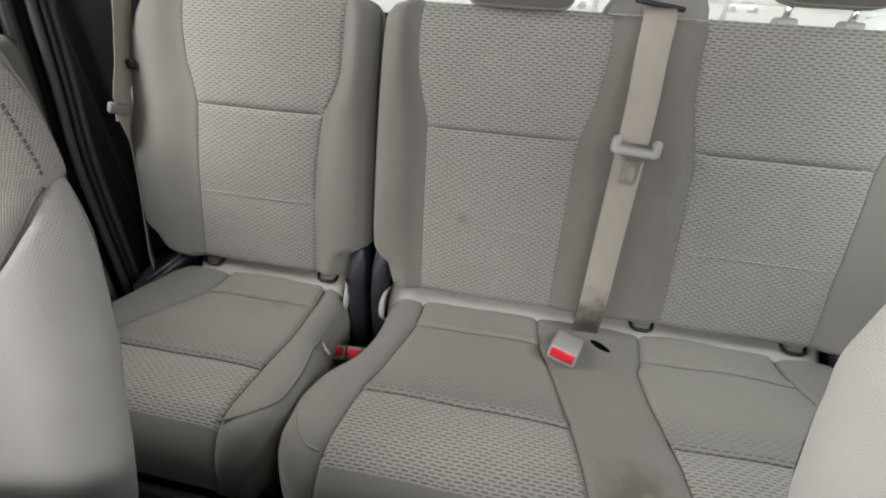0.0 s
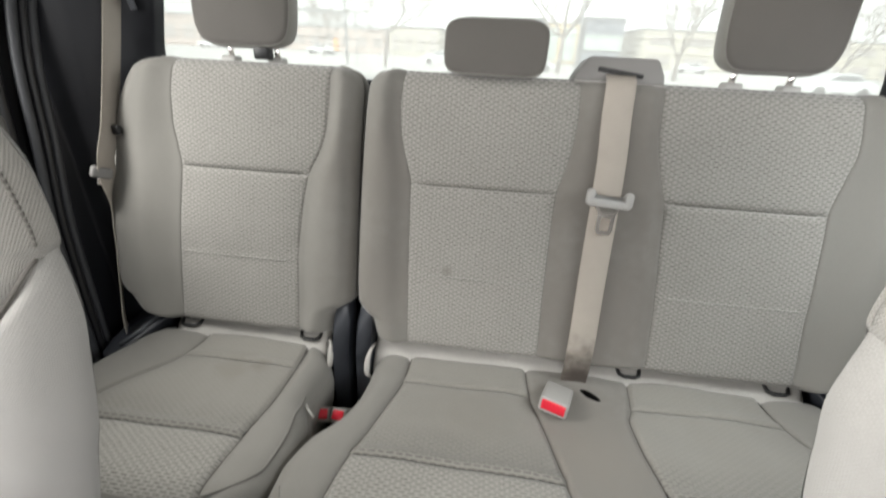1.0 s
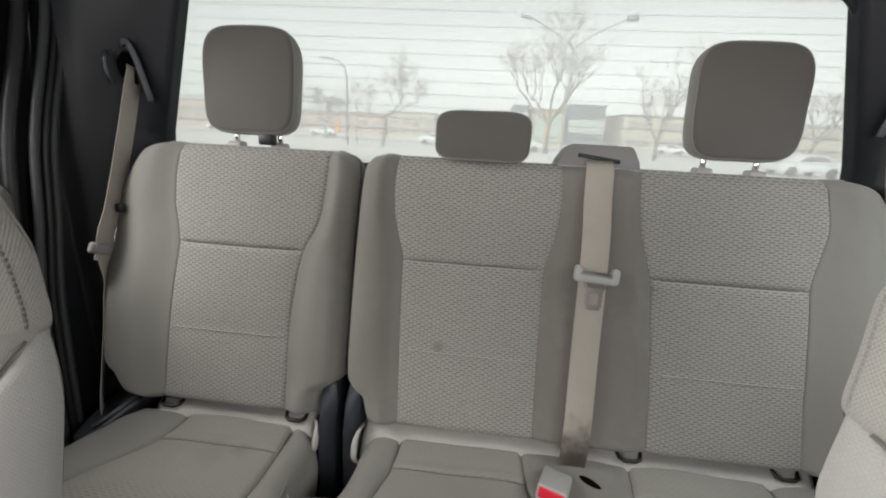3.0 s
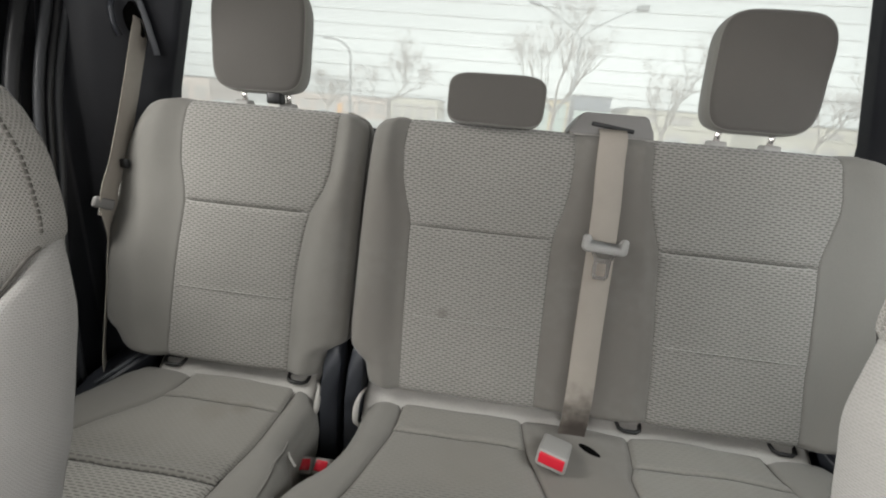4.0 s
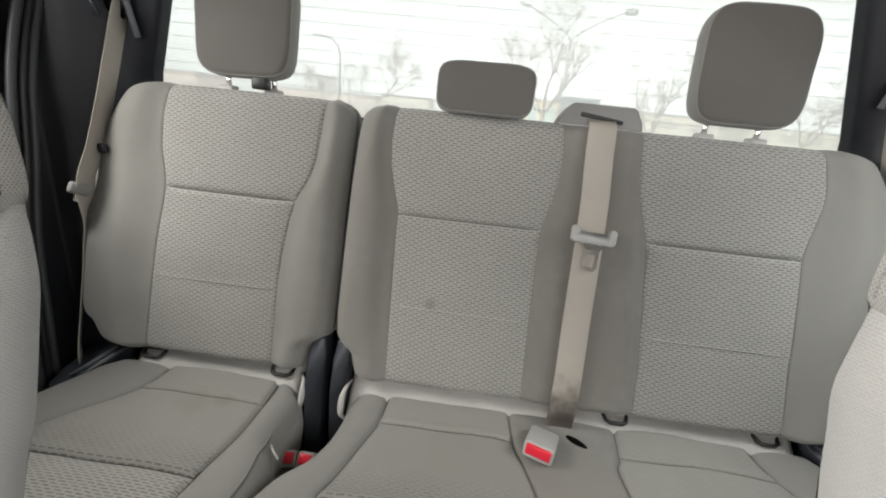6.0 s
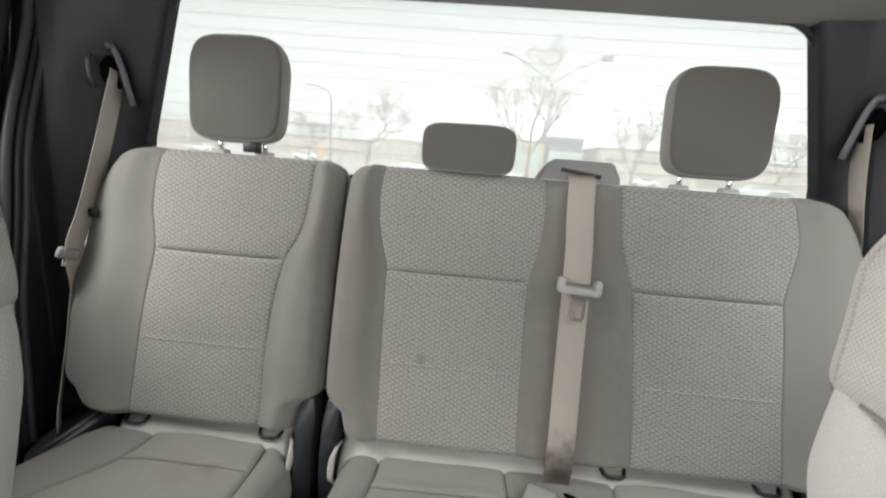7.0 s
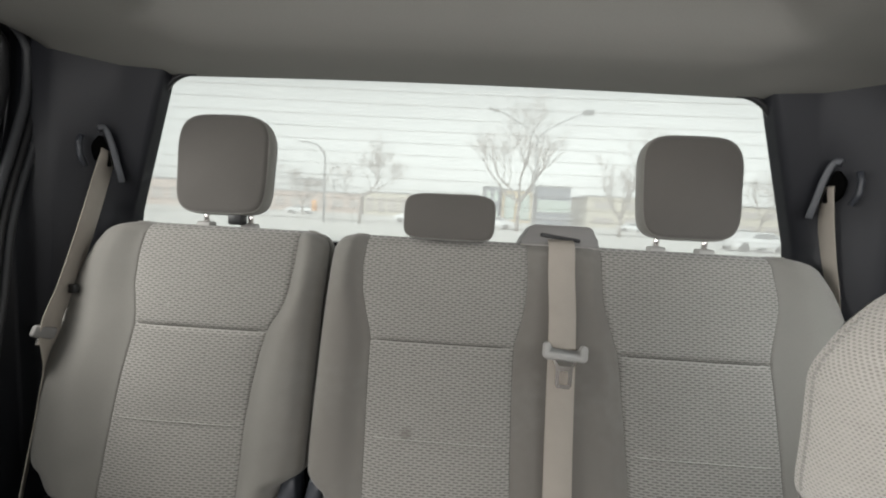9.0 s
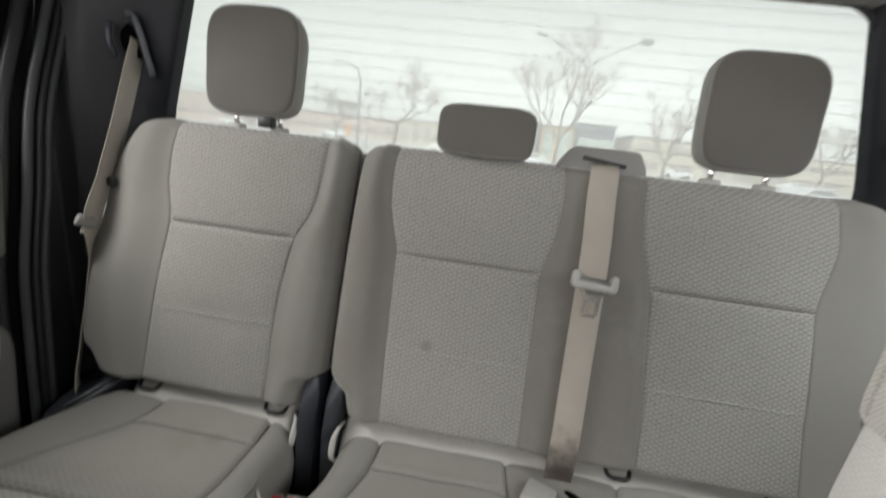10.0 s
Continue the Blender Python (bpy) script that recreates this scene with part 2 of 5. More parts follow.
# Both glasses below are coloured paler for the sky's reflection and haze.
DULL_GLASS = mat("dull_window_glass", (0.36, 0.32, 0.30), 0.2, mottle=0.1)
DARK_GLASS = mat("dark_window_glass", (0.16, 0.175, 0.19), 0.1, mottle=0.1)
CAR_WHITE = mat("white_car_paint", (0.75, 0.76, 0.78), 0.3, coat=0.5, mottle=0.03)
SIGNAL = mat("amber_signal_housing", (0.75, 0.32, 0.05), 0.5, mottle=0.03)


def pane_material():
    """Clear window glass, with a pale translucent share mixed in for glare and outdoor haze."""
    m = bpy.data.materials.new("hazed_glass")
    m.use_nodes = True
    n, l = m.node_tree.nodes, m.node_tree.links
    n.clear()
    out = n.new("ShaderNodeOutputMaterial")
    clear = n.new("ShaderNodeBsdfTransparent")
    clear.inputs[0].default_value = (0.93, 0.97, 0.95, 1)
    haze = n.new("ShaderNodeBsdfTranslucent")
    haze.inputs[0].default_value = (0.90, 0.90, 0.875, 1)
    gloss = n.new("ShaderNodeBsdfGlossy")
    gloss.inputs["Roughness"].default_value = 0.03
    veil = n.new("ShaderNodeTexNoise")
    veil.inputs["Scale"].default_value = 7
    veil.inputs["Detail"].default_value = 5
    amount = n.new("ShaderNodeMapRange")
    amount.inputs["To Min"].default_value = 0.36
    amount.inputs["To Max"].default_value = 0.44
    l.new(veil.outputs[0], amount.inputs["Value"])
    a, b = n.new("ShaderNodeMixShader"), n.new("ShaderNodeMixShader")
    l.new(amount.outputs[0], a.inputs[0])
    l.new(clear.outputs[0], a.inputs[1])
    l.new(haze.outputs[0], a.inputs[2])
    fr = n.new("ShaderNodeFresnel")
    fr.inputs[0].default_value = 1.12
    l.new(fr.outputs[0], b.inputs[0])
    l.new(a.outputs[0], b.inputs[1])
    l.new(gloss.outputs[0], b.inputs[2])
    l.new(b.outputs[0], out.inputs[0])
    return m


GLASS = pane_material()


# ---- mesh helpers ----
def finish(name, bm, material, parent=None, label="", smooth=True):
    me = bpy.data.meshes.new(name)
    bmesh.ops.recalc_face_normals(bm, faces=bm.faces)
    bm.to_mesh(me)
    bm.free()
    me.materials.append(material)
    if smooth:
        me.shade_smooth()
    ob = new(name, me)
    if parent:
        ob.parent = parent
    if label:
        ob["label"] = label
    return ob


def part(name, bm, material, parent, label="", smooth=True):
    return finish(name, bm, material, parent, label, smooth)


def thing(name, label, category, group="", kind="", at=(0, 0, 0)):
    e = new(name)
    e.location = at
    e.empty_display_size = 0.05
    return tagged(e, label, category, group, kind)


def arc_uv(f, nu, nv):
    """UVs by the true lengths along the surface."""
    xs = [[0.0] for _ in range(nv + 1)]
    for j in range(nv + 1):
        for i in range(nu):
            xs[j].append(xs[j][-1] + (f((i + 1) / nu, j / nv) - f(i / nu, j / nv)).length)
    return lambda u, v, co: (xs[round(v * nv)][round(u * nu)], co.z)


def sheet(f, nu, nv, uv=None):
    """A grid surface f(u, v) over the unit square, with UVs from uv(u, v, point)."""
    bm = bmesh.new()
    lay = bm.loops.layers.uv.new("UVMap")
    rows = [[bm.verts.new(f(i / nu, j / nv)) for i in range(nu + 1)] for j in range(nv + 1)]
    for j in range(nv):
        for i in range(nu):
            q = bm.faces.new((rows[j][i], rows[j][i + 1], rows[j + 1][i + 1], rows[j + 1][i]))
            if uv:
                for lp, (a, b) in zip(q.loops, ((i, j), (i + 1, j), (i + 1, j + 1), (i, j + 1))):
                    lp[lay].uv = uv(a / nu, b / nv, lp.vert.co)
    return bm


def slab(points, back, bm=None):
    """A plate: a closed outline of points, pushed along the vector back to give it thickness."""
    bm = bm or bmesh.new()
    back = Vector(back)
    a = [bm.verts.new(p) for p in points]
    b = [bm.verts.new(Vector(p) + back) for p in points]
    bm.faces.new(a)
    bm.faces.new(list(reversed(b)))
    k = len(a)
    for i in range(k):
        bm.faces.new((a[i], b[i], b[(i + 1) % k], a[(i + 1) % k]))
    return bm


def rounded(points, steps=5):
    """A closed outline of points, drawn as a smooth loop."""
    pts, out = [Vector(p) for p in points], []
    k = len(pts)
    for i in range(k):
        a, b, c, d = (pts[(i + j) % k] for j in (-1, 0, 1, 2))
        for n in range(steps):
            t = n / steps
            out.append(0.5 * (2 * b + (c - a) * t + (2 * a - 5 * b + 4 * c - d) * t * t + (3 * b - a - 3 * c + d) * t**3))
    return out


def box(size, m=None, bevel=0.0, segments=2):
    bm = bmesh.new()
    bmesh.ops.create_cube(bm, size=1.0, matrix=Matrix.Diagonal((*size, 1)))
    if bevel:
        bmesh.ops.bevel(bm, geom=bm.edges[:], offset=bevel, segments=segments, profile=0.5, affect="EDGES")
    if m is not None:
        bmesh.ops.transform(bm, matrix=m, verts=bm.verts)
    return bm


def tube(path, radius, sides=10, bm=None, caps=True):
    """A tube along points; radius is one number or one for each point."""
    bm = bm or bmesh.new()
    pts = [Vector(p) for p in path]
    rads = radius if isinstance(radius, (list, tuple)) else [radius] * len(pts)
    rings, ref = [], None
    for i, p in enumerate(pts):
        d = (pts[min(i + 1, len(pts) - 1)] - pts[max(i - 1, 0)]).normalized()
        if ref is None:
            ref = d.orthogonal().normalized()
        ref = (ref - d * ref.dot(d)).normalized()
        o = d.cross(ref)
        rings.append([bm.verts.new(p + rads[i] * (math.cos(2 * math.pi * k / sides) * ref + math.sin(2 * math.pi * k / sides) * o)) for k in range(sides)])
    for a, b in zip(rings, rings[1:]):
        for k in range(sides):
            bm.faces.new((a[k], a[(k + 1) % sides], b[(k + 1) % sides], b[k]))
    if caps:
        bm.faces.new(list(reversed(rings[0])))
        bm.faces.new(rings[-1])
    return bm


def curve(knots):
    """A smooth function through (parameter, value) knots."""
    ks = sorted(knots)

    def f(t):
        if t <= ks[0][0]:
            return ks[0][1]
        if t >= ks[-1][0]:
            return ks[-1][1]
        for i in range(len(ks) - 1):
            (a, p), (b, q) = ks[i], ks[i + 1]
            if t <= b:
                def slope(k):
                    if k <= 0 or k >= len(ks) - 1:
                        return 0.0 if len(ks) > 2 else (q - p) / (b - a)
                    s0 = (ks[k][1] - ks[k - 1][1]) / (ks[k][0] - ks[k - 1][0])
                    s1 = (ks[k + 1][1] - ks[k][1]) / (ks[k + 1][0] - ks[k][0])
                    return 0.0 if s0 * s1 <= 0 else 2 * s0 * s1 / (s0 + s1)
                w = (t - a) / (b - a)
                m0, m1 = slope(i) * (b - a), slope(i + 1) * (b - a)
                return ((2 * w**3 - 3 * w**2 + 1) * p + (w**3 - 2 * w**2 + w) * m0 + (-2 * w**3 + 3 * w**2) * q + (w**3 - w**2) * m1)
    return f


def lerp(a, b, t):
    return a + (b - a) * t


def smooth01(t):
    t = max(0.0, min(1.0, t))
    return t * t * (3 - 2 * t)


def spread(t):
    """Crowds grid lines towards both ends, where the seams are."""
    return lerp(t, smooth01(t), 0.55)


def wrinkle(x, y, z, size, amount):
    return amount * noise.noise(Vector((x, y, z)) / size)


def ribbon(path, across, width, thick, bm=None):
    """A flat band along points; across is its width direction at each point."""
    bm = bm or bmesh.new()
    rings = []
    pts = [Vector(p) for p in path]
    for i, p in enumerate(pts):
        d = (pts[min(i + 1, len(pts) - 1)] - pts[max(i - 1, 0)]).normalized()
        a = Vector(across[i] if isinstance(across, list) else across)
        a = (a - d * a.dot(d)).normalized()
        nn = d.cross(a)
        h, e = width / 2, thick / 2
        rings.append([bm.verts.new(p + a * s * h + nn * q * e) for s, q in ((-1, -0.4), (-0.96, -1), (0.96, -1), (1, -0.4), (1, 0.4), (0.96, 1), (-0.96, 1), (-1, 0.4))])
    for a, b in zip(rings, rings[1:]):
        for k in range(8):
            bm.faces.new((a[k], a[(k + 1) % 8], b[(k + 1) % 8], b[k]))
    bm.faces.new(list(reversed(rings[0])))
    bm.faces.new(rings[-1])
    return bm


# ---- the cab's shell ----
def window_x(z):
    return 0.726 - 0.128 * (z - 0.95) / 0.285


def window_y(z):
    return 0.194 - 0.073 * (z - 0.95) / 0.285


def panel(name, outline, back, material, label, category="wall"):
    return tagged(finish(name, slab(outline, back), material, smooth=False), label, category, kind="structure")


panel("floor", [(-1.0, -2.3, 0.02), (1.0, -2.3, 0.02), (1.0, 0.5, 0.02), (-1.0, 0.5, 0.02)], (0, 0, -0.05), CARPET, "black carpeted cab floor under the bench seat", "floor")


ROOF_ROLL = curve([(-1.7, 1.31), (-0.9, 1.36), (-0.35, 1.364), (-0.12, 1.364), (-0.06, 1.362), (-0.040, 1.355), (-0.027, 1.338), (-0.018, 1.318), (-0.010, 1.302), (0.005, 1.284), (0.03, 1.267), (0.06, 1.2575), (0.09, 1.2515), (0.135, 1.245)])
ROOF_PLAIN = curve([(-1.7, 1.31), (-0.9, 1.342), (-0.45, 1.330), (-0.20, 1.308), (-0.06, 1.290), (0.03, 1.272), (0.135, 1.245)])


def roof_surface(u, v):
    """The headliner: rolls down to the back window and bends down along both sides."""
    x = lerp(-0.90, 0.90, u)
    y = lerp(0.135, -0.10, v / 0.6) if v < 0.6 else lerp(-0.10, -1.7, (v - 0.6) / 0.4)
    roll = ROOF_ROLL(y)
    plain = ROOF_PLAIN(y)
    z = lerp(roll, plain, smooth01((abs(x) - 0.45) / 0.10))
    e = max(0.0, (abs(x) - 0.55) / 0.35)
    drop = (0.025 - 0.045 * smooth01((y + 0.12) / 0.20)) * e**1.5
    arch = 0.006 * (1 - (x / 0.6) ** 2) * smooth01((y + 0.1) / 0.2)
    gutter = 0.06 * smooth01((abs(x) - 0.785) / 0.03)
    return Vector((x, y, z - drop + arch + gutter))


roof = finish("ceiling", sheet(roof_surface, 80, 150), HEADLINER)
roof_mod = roof.modifiers.new("thickness", "SOLIDIFY")
roof_mod.thickness, roof_mod.offset = 0.03, 1
tagged(roof, "grey felt headliner rolling down to the back window", "ceiling", kind="structure")

# rear wall: below the glass, behind the bench
panel("wall_rear", [(-0.92, 0.215, 0.02), (0.92, 0.215, 0.02), (0.92, 0.215, 0.915), (-0.92, 0.215, 0.915)], (0, 0.05, 0), TRIM, "charcoal rear cab wall behind the bench seat")


def side_wall(name, s, label):
    """A side of the cab: with the front door's window opening in it."""
    x = s * 0.93
    bm = bmesh.new()
    d = (s * 0.04, 0, 0)
    slab([(x, -2.3, 0.02), (x, 0.45, 0.02), (x, 0.45, 0.84), (x, -2.3, 0.84)], d, bm)
    slab([(x, -0.12, 0.84), (x, 0.45, 0.84), (x, 0.45, 1.42), (x, -0.12, 1.42)], d, bm)
    slab([(x, -0.68, 0.84), (x, -0.60, 0.84), (x, -0.60, 1.42), (x, -0.68, 1.42)], d, bm)
    slab([(x, -2.3, 1.27), (x, -0.68, 1.27), (x, -0.68, 1.42), (x, -2.3, 1.42)], d, bm)
    slab([(x, -0.60, 1.27), (x, -0.12, 1.27), (x, -0.12, 1.42), (x, -0.60, 1.42)], d, bm)
    return tagged(finish(name, bm, DOOR_BLACK, smooth=False), label, "wall", kind="structure")


panel("roof", [(-0.97, -1.75, 1.42), (0.97, -1.75, 1.42), (0.97, 0.45, 1.42), (-0.97, 0.45, 1.42)], (0, 0, 0.04), POLE, "plain metal roof panel over the cab", "roof")
panel("wall_rear_header", [(-0.92, 0.21, 1.30), (0.92, 0.21, 1.30), (0.92, 0.21, 1.42), (-0.92, 0.21, 1.42)], (0, 0.05, 0), TRIM, "charcoal wall above the back window")
side_wall("wall_left", -1, "charcoal side of the cab with door window openings")
side_wall("wall_right", 1, "charcoal side of the cab with door window openings")
panel("wall_front", [(-0.95, -2.3, 0.02), (0.95, -2.3, 0.02), (0.95, -2.0, 0.80), (-0.95, -2.0, 0.80)], (0, -0.05, 0), TRIM, "dark dashboard wall under the windscreen opening")


def pillar_surface(s):
    """Rear corner trim: from the glass edge forward round to the door opening."""
    def f(u, v):
        z = lerp(0.30, 1.30, v)
        zz = max(z, 0.95)
        top = smooth01((z - 1.0) / 0.3)
        pts = [(window_x(zz) - 0.004, window_y(zz) + 0.02), (window_x(zz), window_y(zz) - 0.004), (lerp(0.735, 0.665, top), lerp(0.150, 0.105, top)),
               (lerp(0.80, 0.775, top), lerp(0.085, 0.075, top)), (0.855, lerp(0.055, 0.075, top)), (0.872, lerp(-0.005, 0.085, smooth01((z - 0.7) / 0.55)))]
        t = u * (len(pts) - 1)
        i = min(int(t), len(pts) - 2)
        a, b = pts[i], pts[i + 1]
        w = t - i
        return Vector((s * lerp(a[0], b[0], w), lerp(a[1], b[1], w), z))
    return f


for s, nm in ((-1, "pillar_left"), (1, "pillar_right")):
    ob = finish(nm, sheet(pillar_surface(s), 40, 30), TRIM)
    md = ob.modifiers.new("thickness", "SOLIDIFY")
    md.thickness, md.offset = 0.012, 0
    tagged(ob, "charcoal plastic corner pillar trim beside the back window", "pillar", kind="structure")

# back window
back_window = thing("window_1", "wide back window with glare haze mixed in and thin defroster lines", "window", kind="structure", at=(0, 0.16, 1.08))


def in_parent(ob, parent):
    ob.parent = parent
    ob.matrix_parent_inverse = Matrix.Translation(parent.location).inverted()
    return ob


def glass_point(x, z, off=0.0):
    return Vector((x, window_y(z) + 0.022 + off + 0.02 * (1 - (x / 0.75) ** 2), z))


bm = sheet(lambda u, v: glass_point(lerp(-0.80, 0.80, u), lerp(0.88, 1.29, v)), 24, 8)
pane = in_parent(finish("pane", bm, GLASS), back_window)
pm = pane.modifiers.new("thickness", "SOLIDIFY")
pm.thickness = 0.004
pane.visible_shadow = False
pane["label"] = "clear glass pane with glare haze mixed in"
for k in range(12):
    z = 1.239 - k * 0.0247
    w = window_x(z) - 0.012
    path = [glass_point(lerp(-w, w, i / 24), z, -0.002) for i in range(25)]
    in_parent(finish("defroster_line", ribbon(path, (0, -0.25, 1), 0.0007, 0.0005), LINE), back_window)
# dark ceramic edge and rubber round the glass
for s in (-1, 1):
    path = [Vector((s * (window_x(z) + 0.0), window_y(z) + 0.012, z)) for z in [0.93 + 0.012 * i for i in range(25)]]
    # rounded upper corner: an arc that touches the slanting edge and the top
    zt, cr, tilt = 1.251, 0.092, math.atan2(0.128, 0.285)
    run = cr * math.tan((math.pi / 2 - tilt) / 2)
    cx, cz = window_x(zt) - run, zt - cr
    arc = [(cx + cr * math.cos(a), cz + cr * math.sin(a)) for a in [lerp(tilt, math.pi / 2, i / 12) for i in range(13)]]
    path = [q for q in path if q.z < arc[0][1] - 0.004] + [Vector((s * x, window_y(z) + 0.011, z)) for x, z in arc]
    in_parent(finish("window_seal", tube(path, 0.0055, 8), RUBBER), back_window)
    rim = arc + [(cx, zt + 0.014), (window_x(zt) + 0.02, zt + 0.014), (arc[0][0] + 0.02, arc[0][1])]
    corner = slab([(s * x, window_y(z) + 0.012, z) for x, z in rim], (0, 0.004, 0))
    in_parent(finish("corner_mask", corner, BLACK, smooth=False), back_window)

# door opening beside the seat
seal_y = curve([(0.2, -0.05), (0.60, -0.035), (0.80, -0.005), (0.92, 0.012), (1.00, 0.032), (1.07, 0.055), (1.20, 0.088), (1.27, 0.092)])
for s, nm in ((-1, "door_1"), (1, "door_2")):
    door = thing(nm, "closed dark rear door with grey vinyl trim panels", "door", kind="structure", at=(s * 0.86, -0.2, 0.5))
    for off, rad, mt, lab in ((0.012, 0.008, STRIP, "grey pinch strip"), (-0.004, 0.007, RUBBER, "black rubber weatherstrip"), (-0.022, 0.008, STRIP, "grey rubber weatherstrip"), (-0.050, 0.012, RUBBER, "black rubber weatherstrip")):
        zs = [0.20 + 0.03 * i for i in range(35)]
        path = [(s * (0.825 + 0.02 * (off < -0.04)), seal_y(z) + off, z) for z in zs]
        y0 = seal_y(1.25) + off
        path += [(s * (0.825 + 0.02 * (off < -0.04)), y0 - 0.06 + 0.06 * math.cos(a), 1.22 + (0.07 + off * 0.5) * math.sin(a) + 0.03) for a in [radians(9 * i) for i in range(1, 11)]]
        path.append((s * 0.835, y0 - 0.5, 1.32 + off * 0.5))
        in_parent(finish("weatherstrip", tube(path, rad, 10), mt, label=lab), door)
    shell = slab([(s * 0.875, -0.85, 0.10), (s * 0.875, 0.02, 0.10), (s * 0.875, 0.04, 0.90), (s * 0.875, -0.85, 0.90)], (s * 0.04, 0, 0))
    slab([(s * 0.875, -0.12, 0.90), (s * 0.875, 0.04, 0.90), (s * 0.875, 0.09, 1.34), (s * 0.875, -0.12, 1.34)], (s * 0.04, 0, 0), shell)
    slab([(s * 0.875, -0.85, 0.90), (s * 0.875, -0.60, 0.90), (s * 0.875, -0.60, 1.34), (s * 0.875, -0.85, 1.34)], (s * 0.04, 0, 0), shell)
    slab([(s * 0.875, -0.60, 1.27), (s * 0.875, -0.12, 1.27), (s * 0.875, -0.12, 1.34), (s * 0.875, -0.60, 1.34)], (s * 0.04, 0, 0), shell)
    in_parent(finish("door_shell", shell, DOOR_BLACK, smooth=False), door)
    for nm2, z0, z1, ya, yb, lab in (("upper_trim", 0.662, 0.872, -0.064, -0.043, "grey vinyl upper door panel"), ("armrest_trim", 0.20, 0.556, -0.095, -0.068, "grey vinyl lower door panel")):
        def bulge(u, v, z0=z0, z1=z1, ya=ya, yb=yb):
            z = lerp(z0, z1, v)
            yr = lerp(ya, yb, v) - 0.025 * max(0, (v - 0.8) / 0.2) ** 2
            y = lerp(-0.72, yr, u)
            r = min(1.0, min(u * 0.6, 1 - u) / 0.03, min(v, 1 - v) / 0.10)
            return Vector((s * (0.872 - 0.045 * math.sqrt(max(0.0, 1 - (1 - r) ** 2))), y, z))
        in_parent(finish(nm2, sheet(lambda u, v, f=bulge: f(1 - (1 - u) ** 2, v), 40, 24), DOOR_GREY, label=lab), door)

# ---- the bench: backrests ----
LEAN_B, Y0, Z0 = 0.243, 0.008, 0.58
NORMAL = Vector((0, -1, LEAN_B)).normalized()
Z_LOW, Z_B, Z_A, Z_TOP = 0.426, 0.580, 0.750, 0.952


def on_back(x, z, d):
    return Vector((x, Y0 + LEAN_B * (z - Z0), z)) + NORMAL * d


def back_depth(x, z, xl, xr, pillow):
    """How far the cover stands out from the seam plane."""
    R = 0.042
    eu = min(x - xl, xr - x)
    et, eb = Z_TOP - z, z - Z_LOW
    a = max(0.0, R - eu) / R
    b = max(0.0, 0.030 - et) / 0.030 if et < eb else 0.85 * max(0.0, 0.014 - eb) / 0.014
    rr = min(1.0, a * a + b * b)
    d = -R * (1 - math.sqrt(1 - rr))
    d += pillow
    d += wrinkle(x, z, 1.3, 0.09, 0.0022) + wrinkle(x, z, 4.1, 0.03, 0.0007)
    return d


